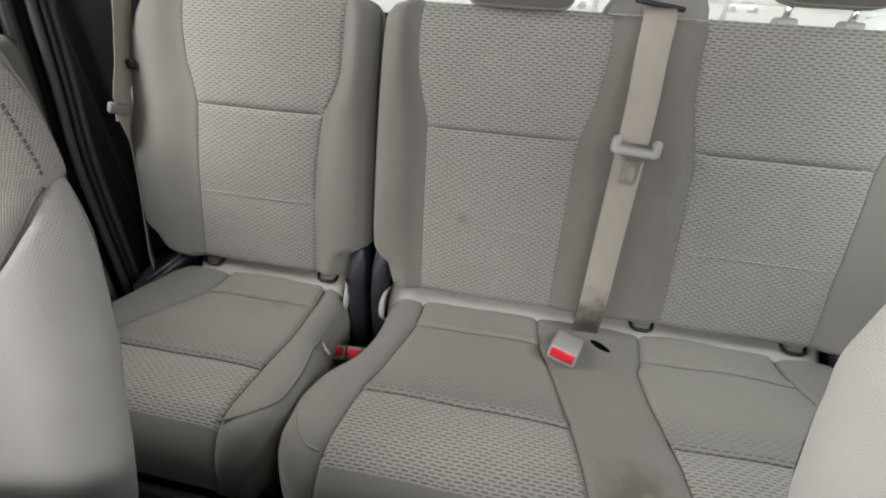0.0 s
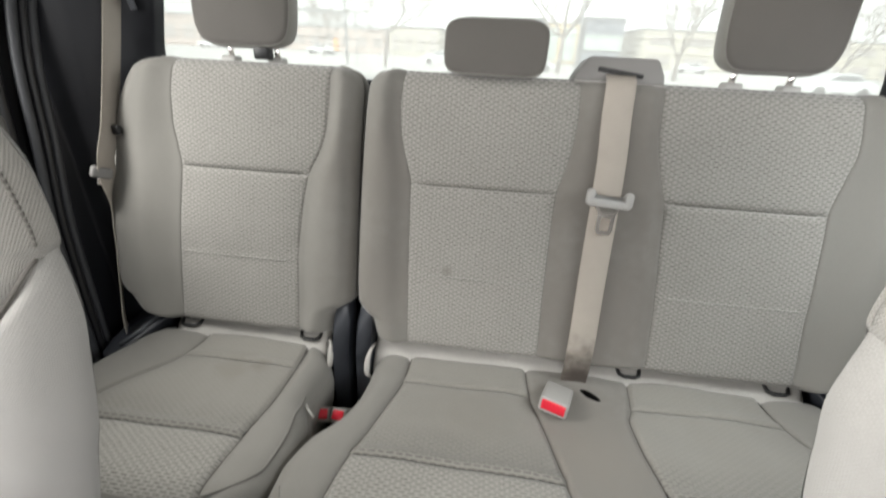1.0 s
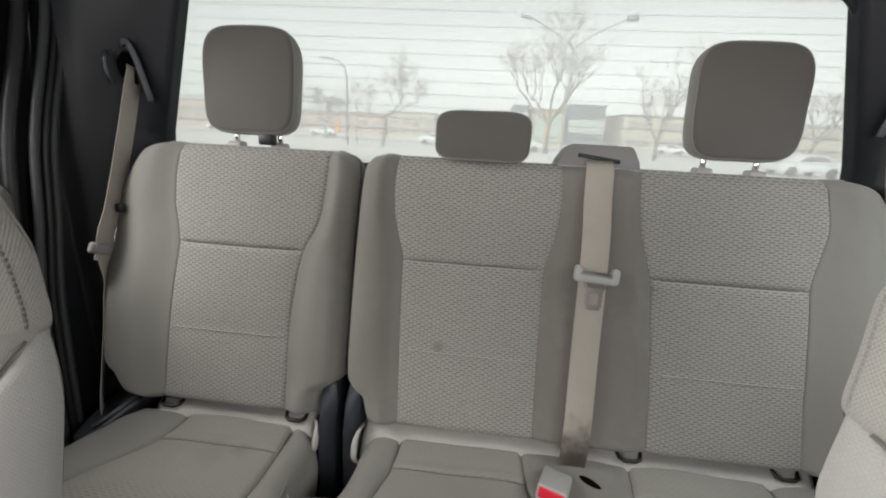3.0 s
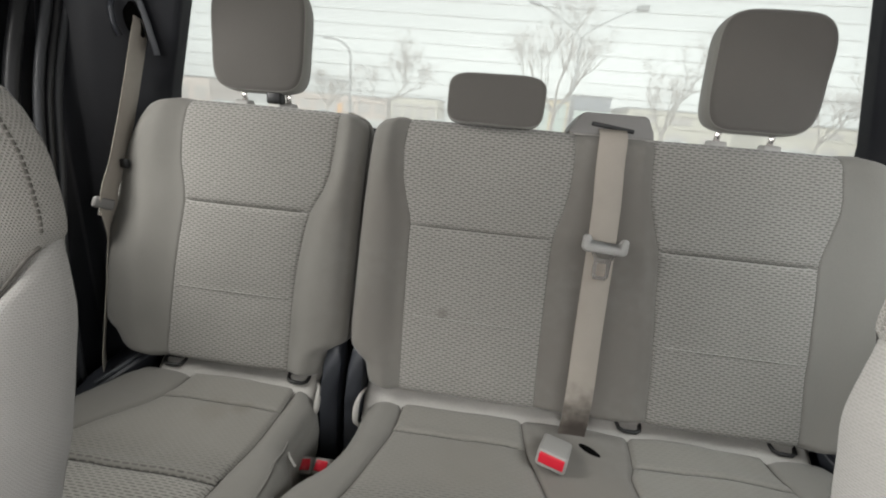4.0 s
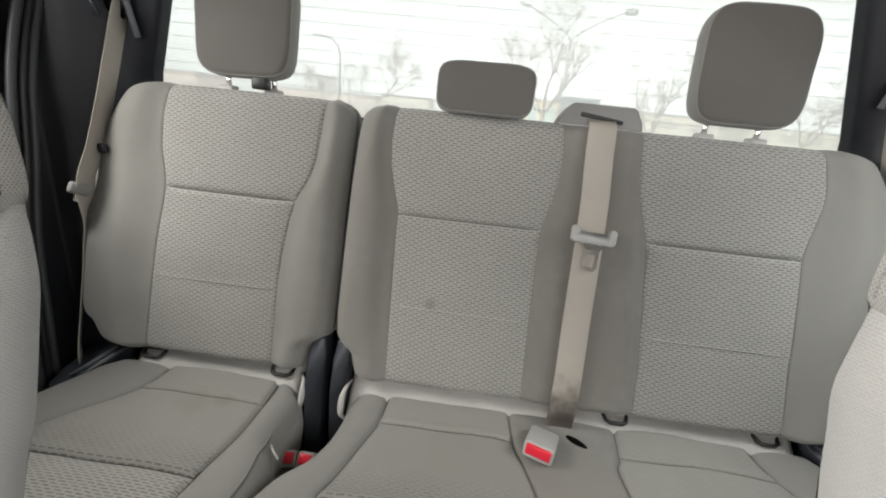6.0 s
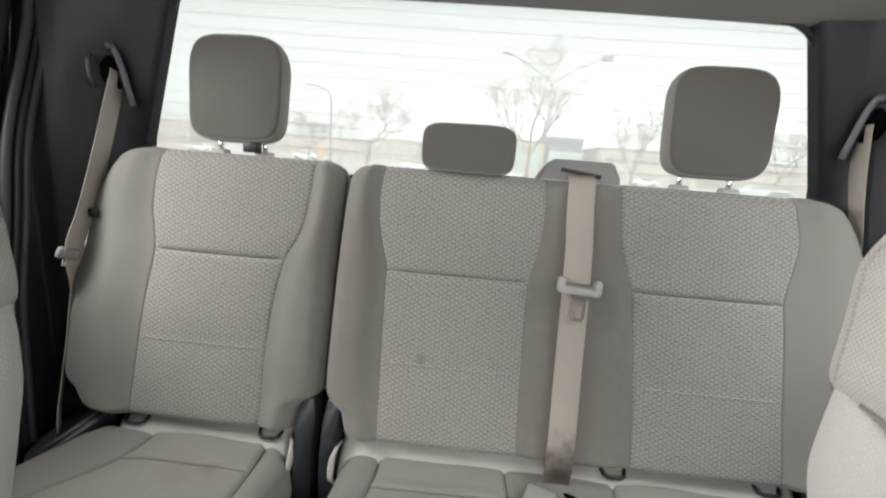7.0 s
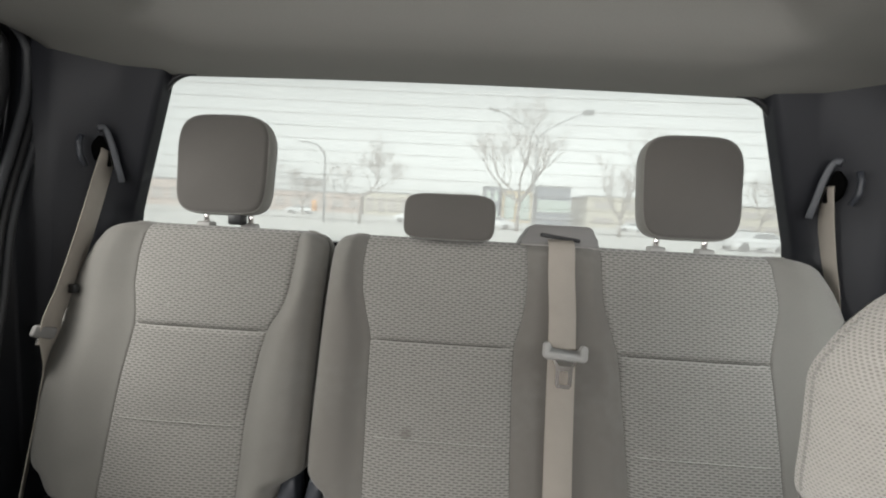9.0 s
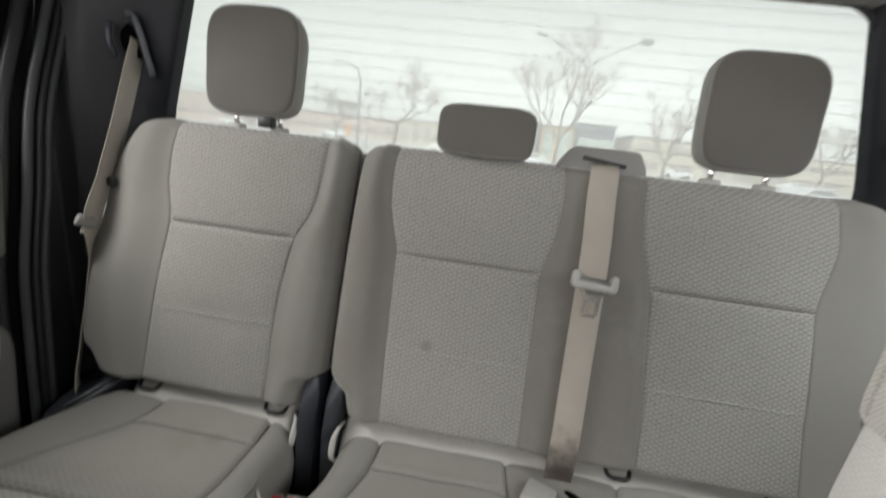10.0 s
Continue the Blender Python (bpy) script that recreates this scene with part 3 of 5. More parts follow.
def backrest(seat, left, right, inserts):
    """left, right: the outline's edges by height; inserts: pairs of edge curves of the woven panels."""
    # side cover, with the panels under it
    n = 44
    zs = [Z_LOW + (Z_TOP - Z_LOW) * (0.5 - 0.5 * math.cos(math.pi * i / n)) for i in range(n + 1)]
    loop = [(left(z), z) for z in zs] + [(lerp(left(Z_TOP), right(Z_TOP), i / 30), Z_TOP) for i in range(1, 30)] + [(right(z), z) for z in reversed(zs)] + [(lerp(right(Z_LOW), left(Z_LOW), i / 30), Z_LOW) for i in range(1, 30)]
    bm = bmesh.new()
    rings = []
    for depth, inset in ((-0.038, 0.0015), (-0.042, -0.001), (-0.055, -0.001), (-0.075, 0.002), (-0.088, 0.010), (-0.092, 0.03)):
        cx, cz = 0.5 * (left(0.7) + right(0.7)), 0.69
        ring = []
        for x, z in loop:
            dx, dz = x - cx, z - cz
            ln = math.hypot(dx, dz)
            ring.append(bm.verts.new(on_back(x - dx / ln * inset, z - dz / ln * inset, depth)))
        rings.append(ring)
    for a, b in zip(rings, rings[1:]):
        for i in range(len(loop)):
            bm.faces.new((a[i], a[(i + 1) % len(loop)], b[(i + 1) % len(loop)], b[i]))
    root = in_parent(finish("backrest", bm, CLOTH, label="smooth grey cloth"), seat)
    edges = [left]
    for a, b in inserts:
        edges += [a, b]
    edges.append(right)
    for c in range(len(edges) - 1):
        ea, eb = edges[c], edges[c + 1]
        is_weave = c % 2 == 1
        bands = [(Z_LOW, Z_B), (Z_B, Z_A), (Z_A, Z_TOP)] if is_weave else [(Z_LOW, Z_TOP)]
        for k, (za, zb) in enumerate(bands):
            def f(u, v, ea=ea, eb=eb, za=za, zb=zb, is_weave=is_weave, c=c, k=k):
                if is_weave:
                    vv = spread(v)
                else:
                    vv = lerp(v, smooth01(v), 0.7)
                z = lerp(za, zb, vv)
                xa, xb = ea(z), eb(z)
                uu = spread(u) if is_weave else lerp(u, smooth01(u), 0.6)
                x = lerp(xa, xb, uu)
                w = xb - xa
                ex = min(x - xa if c > 0 else 9, xb - x if c < len(edges) - 2 else 9)
                if is_weave:
                    ea_z, eb_z = abs(z - Z_A), abs(z - Z_B)
                    crease = 0.0016 * math.exp(-(ex / 0.0020) ** 2)
                    tuck = lerp(0.33, 1.0, smooth01(ex / 0.014))
                    crease = max(crease, 0.0050 * math.exp(-(ea_z / 0.0036) ** 2) * tuck)
                    crease -= 0.0012 * math.exp(-(eb_z / 0.0045) ** 2) * tuck
                    p = 0.006 * (1 - (2 * uu - 1) ** 4) * (0.6 + 0.4 * (1 - (2 * vv - 1) ** 4)) - crease
                else:
                    crease = 0.0016 * math.exp(-(ex / 0.0020) ** 2)
                    outer = c in (0, len(edges) - 2)
                    t = (uu if c == 0 else 1 - uu) if outer else 1 - abs(2 * uu - 1)
                    p = (0.015 if outer else 0.008) * smooth01(min(1.0, (1 - t if outer else t) * (2.0 if outer else 3))) - crease
                return on_back(x, z, back_depth(x, z, left(z), right(z), p))
            nu = max(16, int(((eb(0.7) - ea(0.7)) / 0.0065)))
            nv = max(16, int((zb - za) / 0.007))
            bm = sheet(f, nu, nv, lambda u, v, co: (co.x, co.z * 1.03))
            nm = ("insert_lower", "insert_middle", "insert_upper")[k] if is_weave else ("bolster" if c in (0, len(edges) - 2) else "centre_strip")
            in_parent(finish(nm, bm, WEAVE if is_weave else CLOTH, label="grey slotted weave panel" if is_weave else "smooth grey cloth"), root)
    # seams: dark thread lines in the creases
    for c in range(1, len(edges) - 1):
        path = [on_back(edges[c](z), z, back_depth(edges[c](z), z, left(z), right(z), -0.0018)) for z in [lerp(Z_LOW + 0.004, Z_TOP - 0.006, i / 60) for i in range(61)]]
        in_parent(finish("seam", tube(path, 0.0004, 5), SEAM), root)
    for c in range(1, len(edges) - 1):
        bm = bmesh.new()
        side = -1 if c % 2 else 1
        for i in range(84):
            z = lerp(Z_LOW + 0.012, Z_TOP - 0.02, i / 83)
            pts = [on_back(edges[c](q) + side * 0.0020, q, back_depth(edges[c](q) + side * 0.0020, q, left(q), right(q), -0.0006)) for q in (z, z + 0.0035)]
            tube(pts, 0.0006, 4, bm)
        in_parent(finish("stitching", bm, THREAD), root)["kind"] = "stuff"
    for a, b in inserts:
        for zz, rad, dd in ((Z_A, 0.0008, -0.0042), (Z_B, 0.0008, 0.0010)):
            path = [on_back(lerp(a(zz), b(zz), i / 30), zz, back_depth(lerp(a(zz), b(zz), i / 30), zz, left(zz), right(zz), dd + 0.005 * (1 - (2 * i / 30 - 1) ** 4))) for i in range(2, 29)]
            in_parent(finish("seam", tube(path, rad, 5), SEAM if zz == Z_A else PALE_THREAD), root)
    m = 12
    bm = sheet(lambda u, v: on_back(lerp(left(lerp(Z_LOW + 0.02, Z_TOP - 0.02, v)) + 0.02, right(lerp(Z_LOW + 0.02, Z_TOP - 0.02, v)) - 0.02, u), lerp(Z_LOW + 0.02, Z_TOP - 0.02, v), -0.0925), m, m)
    in_parent(finish("back_shell", bm, CARPET, label="black carpeted back"), root)
    return root


def mirror(knots):
    return [(z, -x) for z, x in knots]


OUTER = [(0.426, -0.690), (0.436, -0.717), (0.445, -0.730), (0.462, -0.742), (0.474, -0.750), (0.486, -0.766), (0.508, -0.775), (0.565, -0.779), (0.62, -0.780), (0.72, -0.772), (0.805, -0.757), (0.870, -0.735), (0.915, -0.712), (0.938, -0.692), (0.952, -0.655)]
SMALL_IN = [(0.426, -0.305), (0.432, -0.295), (0.450, -0.290), (0.470, -0.288), (0.482, -0.281), (0.493, -0.262), (0.505, -0.251), (0.530, -0.2485), (0.60, -0.2475), (0.80, -0.246), (0.912, -0.243), (0.932, -0.248), (0.944, -0.258), (0.952, -0.280)]
LARGE_IN = [(0.426, -0.182), (0.434, -0.194), (0.445, -0.199), (0.475, -0.208), (0.492, -0.228), (0.510, -0.2395), (0.56, -0.2425), (0.70, -0.2415), (0.85, -0.237), (0.912, -0.232), (0.932, -0.226), (0.944, -0.215), (0.952, -0.190)]
INS_L = ([(0.43, -0.623), (0.58, -0.619), (0.70, -0.610), (0.75, -0.606), (0.80, -0.614), (0.83, -0.620), (0.87, -0.620), (0.952, -0.612)],
         [(0.43, -0.362), (0.58, -0.362), (0.70, -0.352), (0.75, -0.342), (0.80, -0.316), (0.83, -0.308), (0.87, -0.304), (0.952, -0.300)])
INS_M = ([(0.43, -0.129), (0.58, -0.135), (0.70, -0.138), (0.75, -0.139), (0.80, -0.152), (0.84, -0.162), (0.89, -0.166), (0.952, -0.160)],
         [(0.43, 0.136), (0.58, 0.132), (0.70, 0.131), (0.75, 0.133), (0.80, 0.145), (0.84, 0.152), (0.89, 0.154), (0.952, 0.150)])

INS_R = ([(0.42, 0.346), (0.54, 0.343), (0.665, 0.333), (0.742, 0.326), (0.80, 0.310), (0.85, 0.298), (0.952, 0.293)],
         [(0.42, 0.617), (0.57, 0.609), (0.66, 0.606), (0.752, 0.600), (0.81, 0.611), (0.86, 0.619), (0.952, 0.609)])
narrow_seat = thing("rear_seat", "narrow grey cloth rear seat with one woven insert", "rear seat", "split rear bench", at=(-0.5, -0.2, 0.02))
wide_seat = thing("rear_seat", "wide two-place grey cloth rear seat with woven inserts", "rear seat", "split rear bench", at=(0.25, -0.2, 0.02))
backrest(narrow_seat, curve(OUTER), curve(SMALL_IN), [(curve(INS_L[0]), curve(INS_L[1]))])
backrest(wide_seat, curve(LARGE_IN), curve(mirror(OUTER)),
                      [(curve(INS_M[0]), curve(INS_M[1])), (curve(INS_R[0]), curve(INS_R[1]))])


# ---- the bench: cushions ----
Y_REAR, Y_SEAM1, Y_SEAM2, Y_FRONT = -0.016, -0.088, -0.272, -0.436


def cushion_z(y, front=-0.436):
    """The seat's profile from front to rear."""
    if y < Y_SEAM2:
        y = Y_SEAM2 + (y - Y_SEAM2) * (Y_FRONT - Y_SEAM2) / (front - Y_SEAM2)
    return PROFILE(y)


PROFILE = curve([(-0.436, 0.275), (-0.431, 0.310), (-0.422, 0.345), (-0.408, 0.373), (-0.390, 0.393), (-0.36, 0.404), (-0.32, 0.405), (-0.272, 0.401), (-0.18, 0.392), (-0.088, 0.386), (-0.05, 0.391), (-0.025, 0.394), (-0.016, 0.388)])


def cushion_arc():
    """Length along the seat's profile, by y."""
    ys = [lerp(-0.47, 0.0, i / 60) for i in range(61)]
    total, knots = 0.0, []
    for a, b in zip(ys, ys[1:]):
        knots.append((a, total))
        total += math.hypot(b - a, cushion_z(b) - cushion_z(a))
    return curve(knots + [(0.0, total)])


CUSHION_ARC = cushion_arc()


def cushion(seat, left, right, inserts, front=-0.436, pipes=()):
    def seat_z(y):
        return cushion_z(y, front)

    # boxing: the sides and front, down to the base
    n = 40
    ys = [lerp(Y_REAR, front, i / n) for i in range(n + 1)]
    loop = [(left(y), y) for y in ys] + [(lerp(left(front), right(front), i / 30), front) for i in range(1, 30)] + [(right(y), y) for y in reversed(ys)] + [(lerp(right(Y_REAR), left(Y_REAR), i / 30), Y_REAR) for i in range(1, 30)]
    bm = bmesh.new()
    cx = 0.5 * (left(-0.2) + right(-0.2))
    rings = []
    for drop, inset in ((0.038, 0.001), (0.043, -0.003), (0.07, -0.006), (0.11, -0.002), (0.15, 0.012), (0.20, 0.03)):
        ring = []
        for x, y in loop:
            dx, dy = x - cx, y + 0.22
            ln = math.hypot(dx, dy)
            ring.append(bm.verts.new((x - dx / ln * inset, y - dy / ln * inset * (1.0 if dy < 0 else 0.2), seat_z(y) + 0.002 - drop * (1 if abs(y - front) > 0.03 else 0.8))))
        rings.append(ring)
    for a, b in zip(rings, rings[1:]):
        for i in range(len(loop)):
            bm.faces.new((a[i], a[(i + 1) % len(loop)], b[(i + 1) % len(loop)], b[i]))
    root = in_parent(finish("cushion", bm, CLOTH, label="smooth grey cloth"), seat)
    edges = [left]
    for a, b in inserts:
        edges += [a, b]
    edges.append(right)

    def height(x, y, p):
        R = 0.040
        e = min(x - left(y), right(y) - x)
        a = max(0.0, R - e) / R
        return seat_z(y) - R * (1 - math.sqrt(max(0.0, 1 - min(1.0, a * a)))) + p + wrinkle(x, y, 7.7, 0.11, 0.006) + wrinkle(x, y, 2.2, 0.035, 0.0010)

    for c in range(len(edges) - 1):
        ea, eb = edges[c], edges[c + 1]
        is_weave = c % 2 == 1
        bands = [(front, front + 0.036), (front + 0.036, Y_SEAM2), (Y_SEAM2, Y_SEAM1), (Y_SEAM1, Y_REAR)] if is_weave else [(front, Y_REAR)]
        for k, (ya, yb) in enumerate(bands):
            def f(u, v, ea=ea, eb=eb, ya=ya, yb=yb, is_weave=is_weave, c=c, k=k):
                vv = spread(v)
                y = lerp(ya, yb, vv)
                xa, xb = ea(y), eb(y)
                uu = spread(u)
                x = lerp(xa, xb, uu)
                ex = min(x - xa if c > 0 else 9, xb - x if c < len(edges) - 2 else 9)
                crease = 0.006 * math.exp(-(ex / 0.0045) ** 2)
                if is_weave:
                    ey = min(y - ya if k > 1 else 9, yb - y if 0 < k < 3 else 9)
                    crease = max(crease, 0.0042 * math.exp(-(ey / 0.0035) ** 2))
                    roll = 0.0045 * math.exp(-((y - Y_SEAM2 - 0.008) / 0.008) ** 2) if k == 2 else 0.003 * math.exp(-((y - Y_SEAM1 - 0.006) / 0.006) ** 2) if k == 3 else 0
                    p = 0.005 * (1 - (2 * uu - 1) ** 4) + roll - crease
                else:
                    outer = c in (0, len(edges) - 2)
                    t = (uu if c == 0 else 1 - uu) if outer else 0.5
                    p = (0.005 * smooth01(min(1.0, (1 - t) * 2.5)) if outer else 0.004 * (1 - (2 * uu - 1) ** 2)) - crease - (0.006 * smooth01((y + 0.10) / 0.08) if outer else 0.0)
                return Vector((x, y, height(x, y, p)))
            nu = max(14, int((eb(-0.25) - ea(-0.25)) / 0.007))
            nv = max(10, int((yb - ya) / 0.006))
            bm = sheet(f, nu, nv, lambda u, v, co: (co.x, CUSHION_ARC(co.y if co.y > Y_SEAM2 else Y_SEAM2 + (co.y - Y_SEAM2) * (Y_FRONT - Y_SEAM2) / (front - Y_SEAM2))))
            nm = ("front_panel", "insert_front", "insert_middle", "insert_rear")[k] if is_weave else ("bolster" if c in (0, len(edges) - 2) else "centre_strip")
            slotted = is_weave and k > 0
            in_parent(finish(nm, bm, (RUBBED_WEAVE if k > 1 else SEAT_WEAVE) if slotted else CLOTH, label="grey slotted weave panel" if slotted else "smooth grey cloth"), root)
    for c in range(1, len(edges) - 1):
        path = [Vector((edges[c](y), y, height(edges[c](y), y, -0.0052))) for y in [lerp(front + 0.004, Y_REAR - 0.002, i / 50) for i in range(51)]]
        in_parent(finish("seam", tube(path, 0.0008, 5), SEAM), root)
    for knots in pipes:
        px, py = curve([(k / (len(knots) - 1), q[0]) for k, q in enumerate(knots)]), curve([(k / (len(knots) - 1), q[1]) for k, q in enumerate(knots)])
        pts = [(px(k / 40), py(k / 40)) for k in range(41)]
        in_parent(finish("piping", tube([Vector((x, y, height(x, y, 0.0055))) for x, y in pts], 0.0016, 6), CLOTH), root)
        in_parent(finish("seam", tube([Vector((x, y, height(x, y, 0.0040))) + Vector((0.0022, -0.0012, 0)) for x, y in pts], 0.0006, 5), SEAM), root)
    base = box((right(-0.2) - left(-0.2) - 0.08, 0.36, 0.22), Matrix.Translation((cx, -0.22, 0.13)), 0.01)
    in_parent(finish("seat_base", base, BLACK, label="black plastic base"), seat)
    return root


C_OUT = [(-0.436, -0.700), (-0.42, -0.730), (-0.38, -0.755), (-0.25, -0.765), (-0.16, -0.755), (-0.10, -0.745), (-0.05, -0.728), (-0.022, -0.708)]
C_SMALL_IN = [(-0.418, -0.345), (-0.408, -0.318), (-0.380, -0.290), (-0.33, -0.270), (-0.27, -0.264), (-0.215, -0.270), (-0.165, -0.289), (-0.11, -0.288), (-0.07, -0.284), (-0.03, -0.300), (-0.022, -0.310)]
C_LARGE_IN = [(-0.436, -0.200), (-0.428, -0.226), (-0.405, -0.253), (-0.36, -0.272), (-0.31, -0.273), (-0.25, -0.256), (-0.19, -0.220), (-0.13, -0.201), (-0.08, -0.197), (-0.045, -0.196), (-0.016, -0.193)]
CI_L = ([(-0.462, -0.700 + 0.02), (-0.40, -0.695), (-0.27, -0.688), (-0.23, -0.668), (-0.15, -0.622), (-0.088, -0.590), (-0.022, -0.572)],
        [(-0.462, -0.368), (-0.375, -0.362), (-0.272, -0.353), (-0.18, -0.348), (-0.088, -0.346), (-0.022, -0.346)])
CI_M = ([(-0.462, -0.202), (-0.39, -0.192), (-0.272, -0.171), (-0.18, -0.147), (-0.088, -0.124), (-0.022, -0.118)],
        [(-0.462, 0.200), (-0.38, 0.185), (-0.272, 0.168), (-0.15, 0.143), (-0.088, 0.126), (-0.022, 0.120)])
CI_R = ([(-0.462, 0.335), (-0.345, 0.326), (-0.272, 0.320), (-0.18, 0.306), (-0.12, 0.304), (-0.088, 0.316), (-0.022, 0.322)], mirror(CI_L[0]))
cushion(narrow_seat, curve(C_OUT), curve(C_SMALL_IN), [(curve(CI_L[0]), curve(CI_L[1]))], -0.418,
        [[(-0.300, -0.150), (-0.294, -0.200), (-0.284, -0.260), (-0.287, -0.310), (-0.302, -0.340), (-0.330, -0.362), (-0.362, -0.374)]])
cushion(wide_seat, curve(C_LARGE_IN), curve(mirror(C_OUT)),
                        [(curve(CI_M[0]), curve(CI_M[1])), (curve(CI_R[0]), curve(CI_R[1]))], -0.436, [[(-0.196, -0.386), (-0.208, -0.385), (-0.226, -0.378), (-0.242, -0.362), (-0.254, -0.340)]])


# pale felt flaps that close the slot between cushion and backrest
def flap(x0, x1, seat):
    def f(u, v):
        x = lerp(x0, x1, u)
        y = curve([(0, -0.040), (0.3, -0.028), (0.7, -0.010), (1, 0.030)])(v)
        z = curve([(0, 0.366), (0.3, 0.388), (0.7, 0.410), (1, 0.440)])(v) + wrinkle(x, v, 3, 0.05, 0.004)
        end = min(u, 1 - u) * (x1 - x0)
        return Vector((x, y, z - 0.012 * max(0, 1 - end / 0.015) ** 2))
    ob = finish("flap", sheet(f, max(20, int((x1 - x0) / 0.012)), 14), FLAP)
    md = ob.modifiers.new("thickness", "SOLIDIFY")
    md.thickness = 0.003
    ob["label"] = "pale grey felt flap"
    return in_parent(ob, seat)


flap(-0.655, -0.300, narrow_seat)
flap(-0.200, 0.662, wide_seat)


# ---- headrests ----
def pad_outline(w, h, p_top, p_low, taper, n=112):
    """A superellipse standing on z = 0, fuller at its foot corners or its top, narrower at its foot."""
    pts = []
    for i in range(n):
        a = 2 * math.pi * i / n
        c, q = math.cos(a), math.sin(a)
        p = p_top if q >= 0 else p_low
        k = (abs(c) ** p + abs(q) ** p) ** (-1 / p)
        x, z = w / 2 * c * k, h / 2 * (1 + q * k)
        pts.append((x * (1 - taper * (1 - z / h) ** 1.5), z))
    return pts


def headrest_pad(root, w, h, d, p_top, p_low, taper, m, seed):
    """Front face, wrap and welt of a padded block with a tight front edge."""
    re = 0.075 * min(w, h)
    base = pad_outline(w, h, p_top, p_low, taper)
    cx, cz = 0.0, h * 0.5

    def ring(inset, y, inward=0.0):
        out = []
        for x, z in base:
            dx, dz = x - cx, z - cz
            ln = math.hypot(dx, dz)
            k = max(0.0, 1 - inset / ln) * (1 - inward)
            p = Vector((cx + dx * k, y, cz + dz * k))
            out.append(m @ (p + Vector([wrinkle(p.x + 5 * i, p.y + 3 * i, p.z + seed, 0.06, 0.0013) for i in range(3)])))
        return out

    def skin(rings, close):
        bm = bmesh.new()
        vs = [[bm.verts.new(p) for p in r] for r in rings]
        k = len(vs[0])
        for a, b in zip(vs, vs[1:]):
            for i in range(k):
                bm.faces.new((a[i], a[(i + 1) % k], b[(i + 1) % k], b[i]))
        if close:
            bm.faces.new(vs[-1])
        return bm
    edge = [(re * (1 - math.cos(radians(a))), -d / 2 + re * (1 - math.sin(radians(a)))) for a in (0, 12, 24, 35)]
    face = [(re * (1 - math.cos(radians(a))), -d / 2 + re * (1 - math.sin(radians(a)))) for a in (35, 45, 55, 65, 75, 83)]
    top = min(w, h) / 2
    face += [(re, -d / 2 - 0.055 * min(w, h) * (1 - (1 - t) ** 2), t * 0.97) for t in (0.05, 0.12, 0.2, 0.3, 0.45, 0.6, 0.8, 1.0)]
    wrap = [(0.040, d / 2 - 0.001), (0.030, d / 2 - 0.004), (0.020, d / 2 - 0.010), (0.012, d / 2 - 0.019), (0.006, d / 2 - 0.030), (0.002, d / 2 - 0.042), (0.0, -d / 2 + 0.025)] + edge
    # Same cloth all round; the sides are coloured lighter for window light on them.
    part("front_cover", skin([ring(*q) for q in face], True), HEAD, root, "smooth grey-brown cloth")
    part("wrap_cover", skin([ring(*q) for q in [(top * 0.97, d / 2), (top * 0.6, d / 2)] + wrap], False), CLOTH, root, "side cloth, lighter grey for the window light")
    loop = ring(re * (1 - math.cos(radians(35))), -d / 2 + re * (1 - math.sin(radians(35))))
    # Paler thread stands for the light caught along this edge.
    part("welt", tube(loop + [loop[0]], 0.0011, 6, caps=False), THREAD, root, "stitched welt")


def headrest(x, lab):
    root = thing("headrest", lab, "headrest", "rear headrests", at=(x, 0.134, 0.955))
    headrest_pad(root, 0.194, 0.204, 0.080, 4.2, 5.2, 0.05, pose(0, -0.002, 0.010, -7), x * 9)
    for sx in (-1, 1):
        part("post", tube([(sx * 0.047, 0, -0.02), (sx * 0.047, 0, 0.035)], 0.0055, 14), STEEL, root, "polished steel post")
        collar = box((0.031, 0.026, 0.014), Matrix.Translation((sx * 0.047, -0.002, -0.010)), 0.005, 3)
        part("collar", collar, GREY_PLASTIC, root, "light grey plastic collar")
    if x < 0:
        part("latch", box((0.030, 0.024, 0.024), Matrix.Translation((0.030, -0.020, 0.006)), 0.004), BLACK, root, "black plastic release latch")
    return root


headrest(-0.466, "grey cloth headrest on two steel posts, narrow seat")
headrest(0.459, "grey cloth headrest on two steel posts, wide seat")
mid = thing("headrest", "low grey cloth centre headrest resting on the backrest", "headrest", "rear headrests", at=(-0.002, 0.105, 0.940))
headrest_pad(mid, 0.174, 0.089, 0.075, 4.6, 6.0, 0.02, pose(0, -0.004, 0.000, -10), 3.0)
for sx in (-1, 1):
    part("post", tube([(sx * 0.04, 0.01, -0.03), (sx * 0.04, 0.01, 0.02)], 0.0055, 12), STEEL, mid)


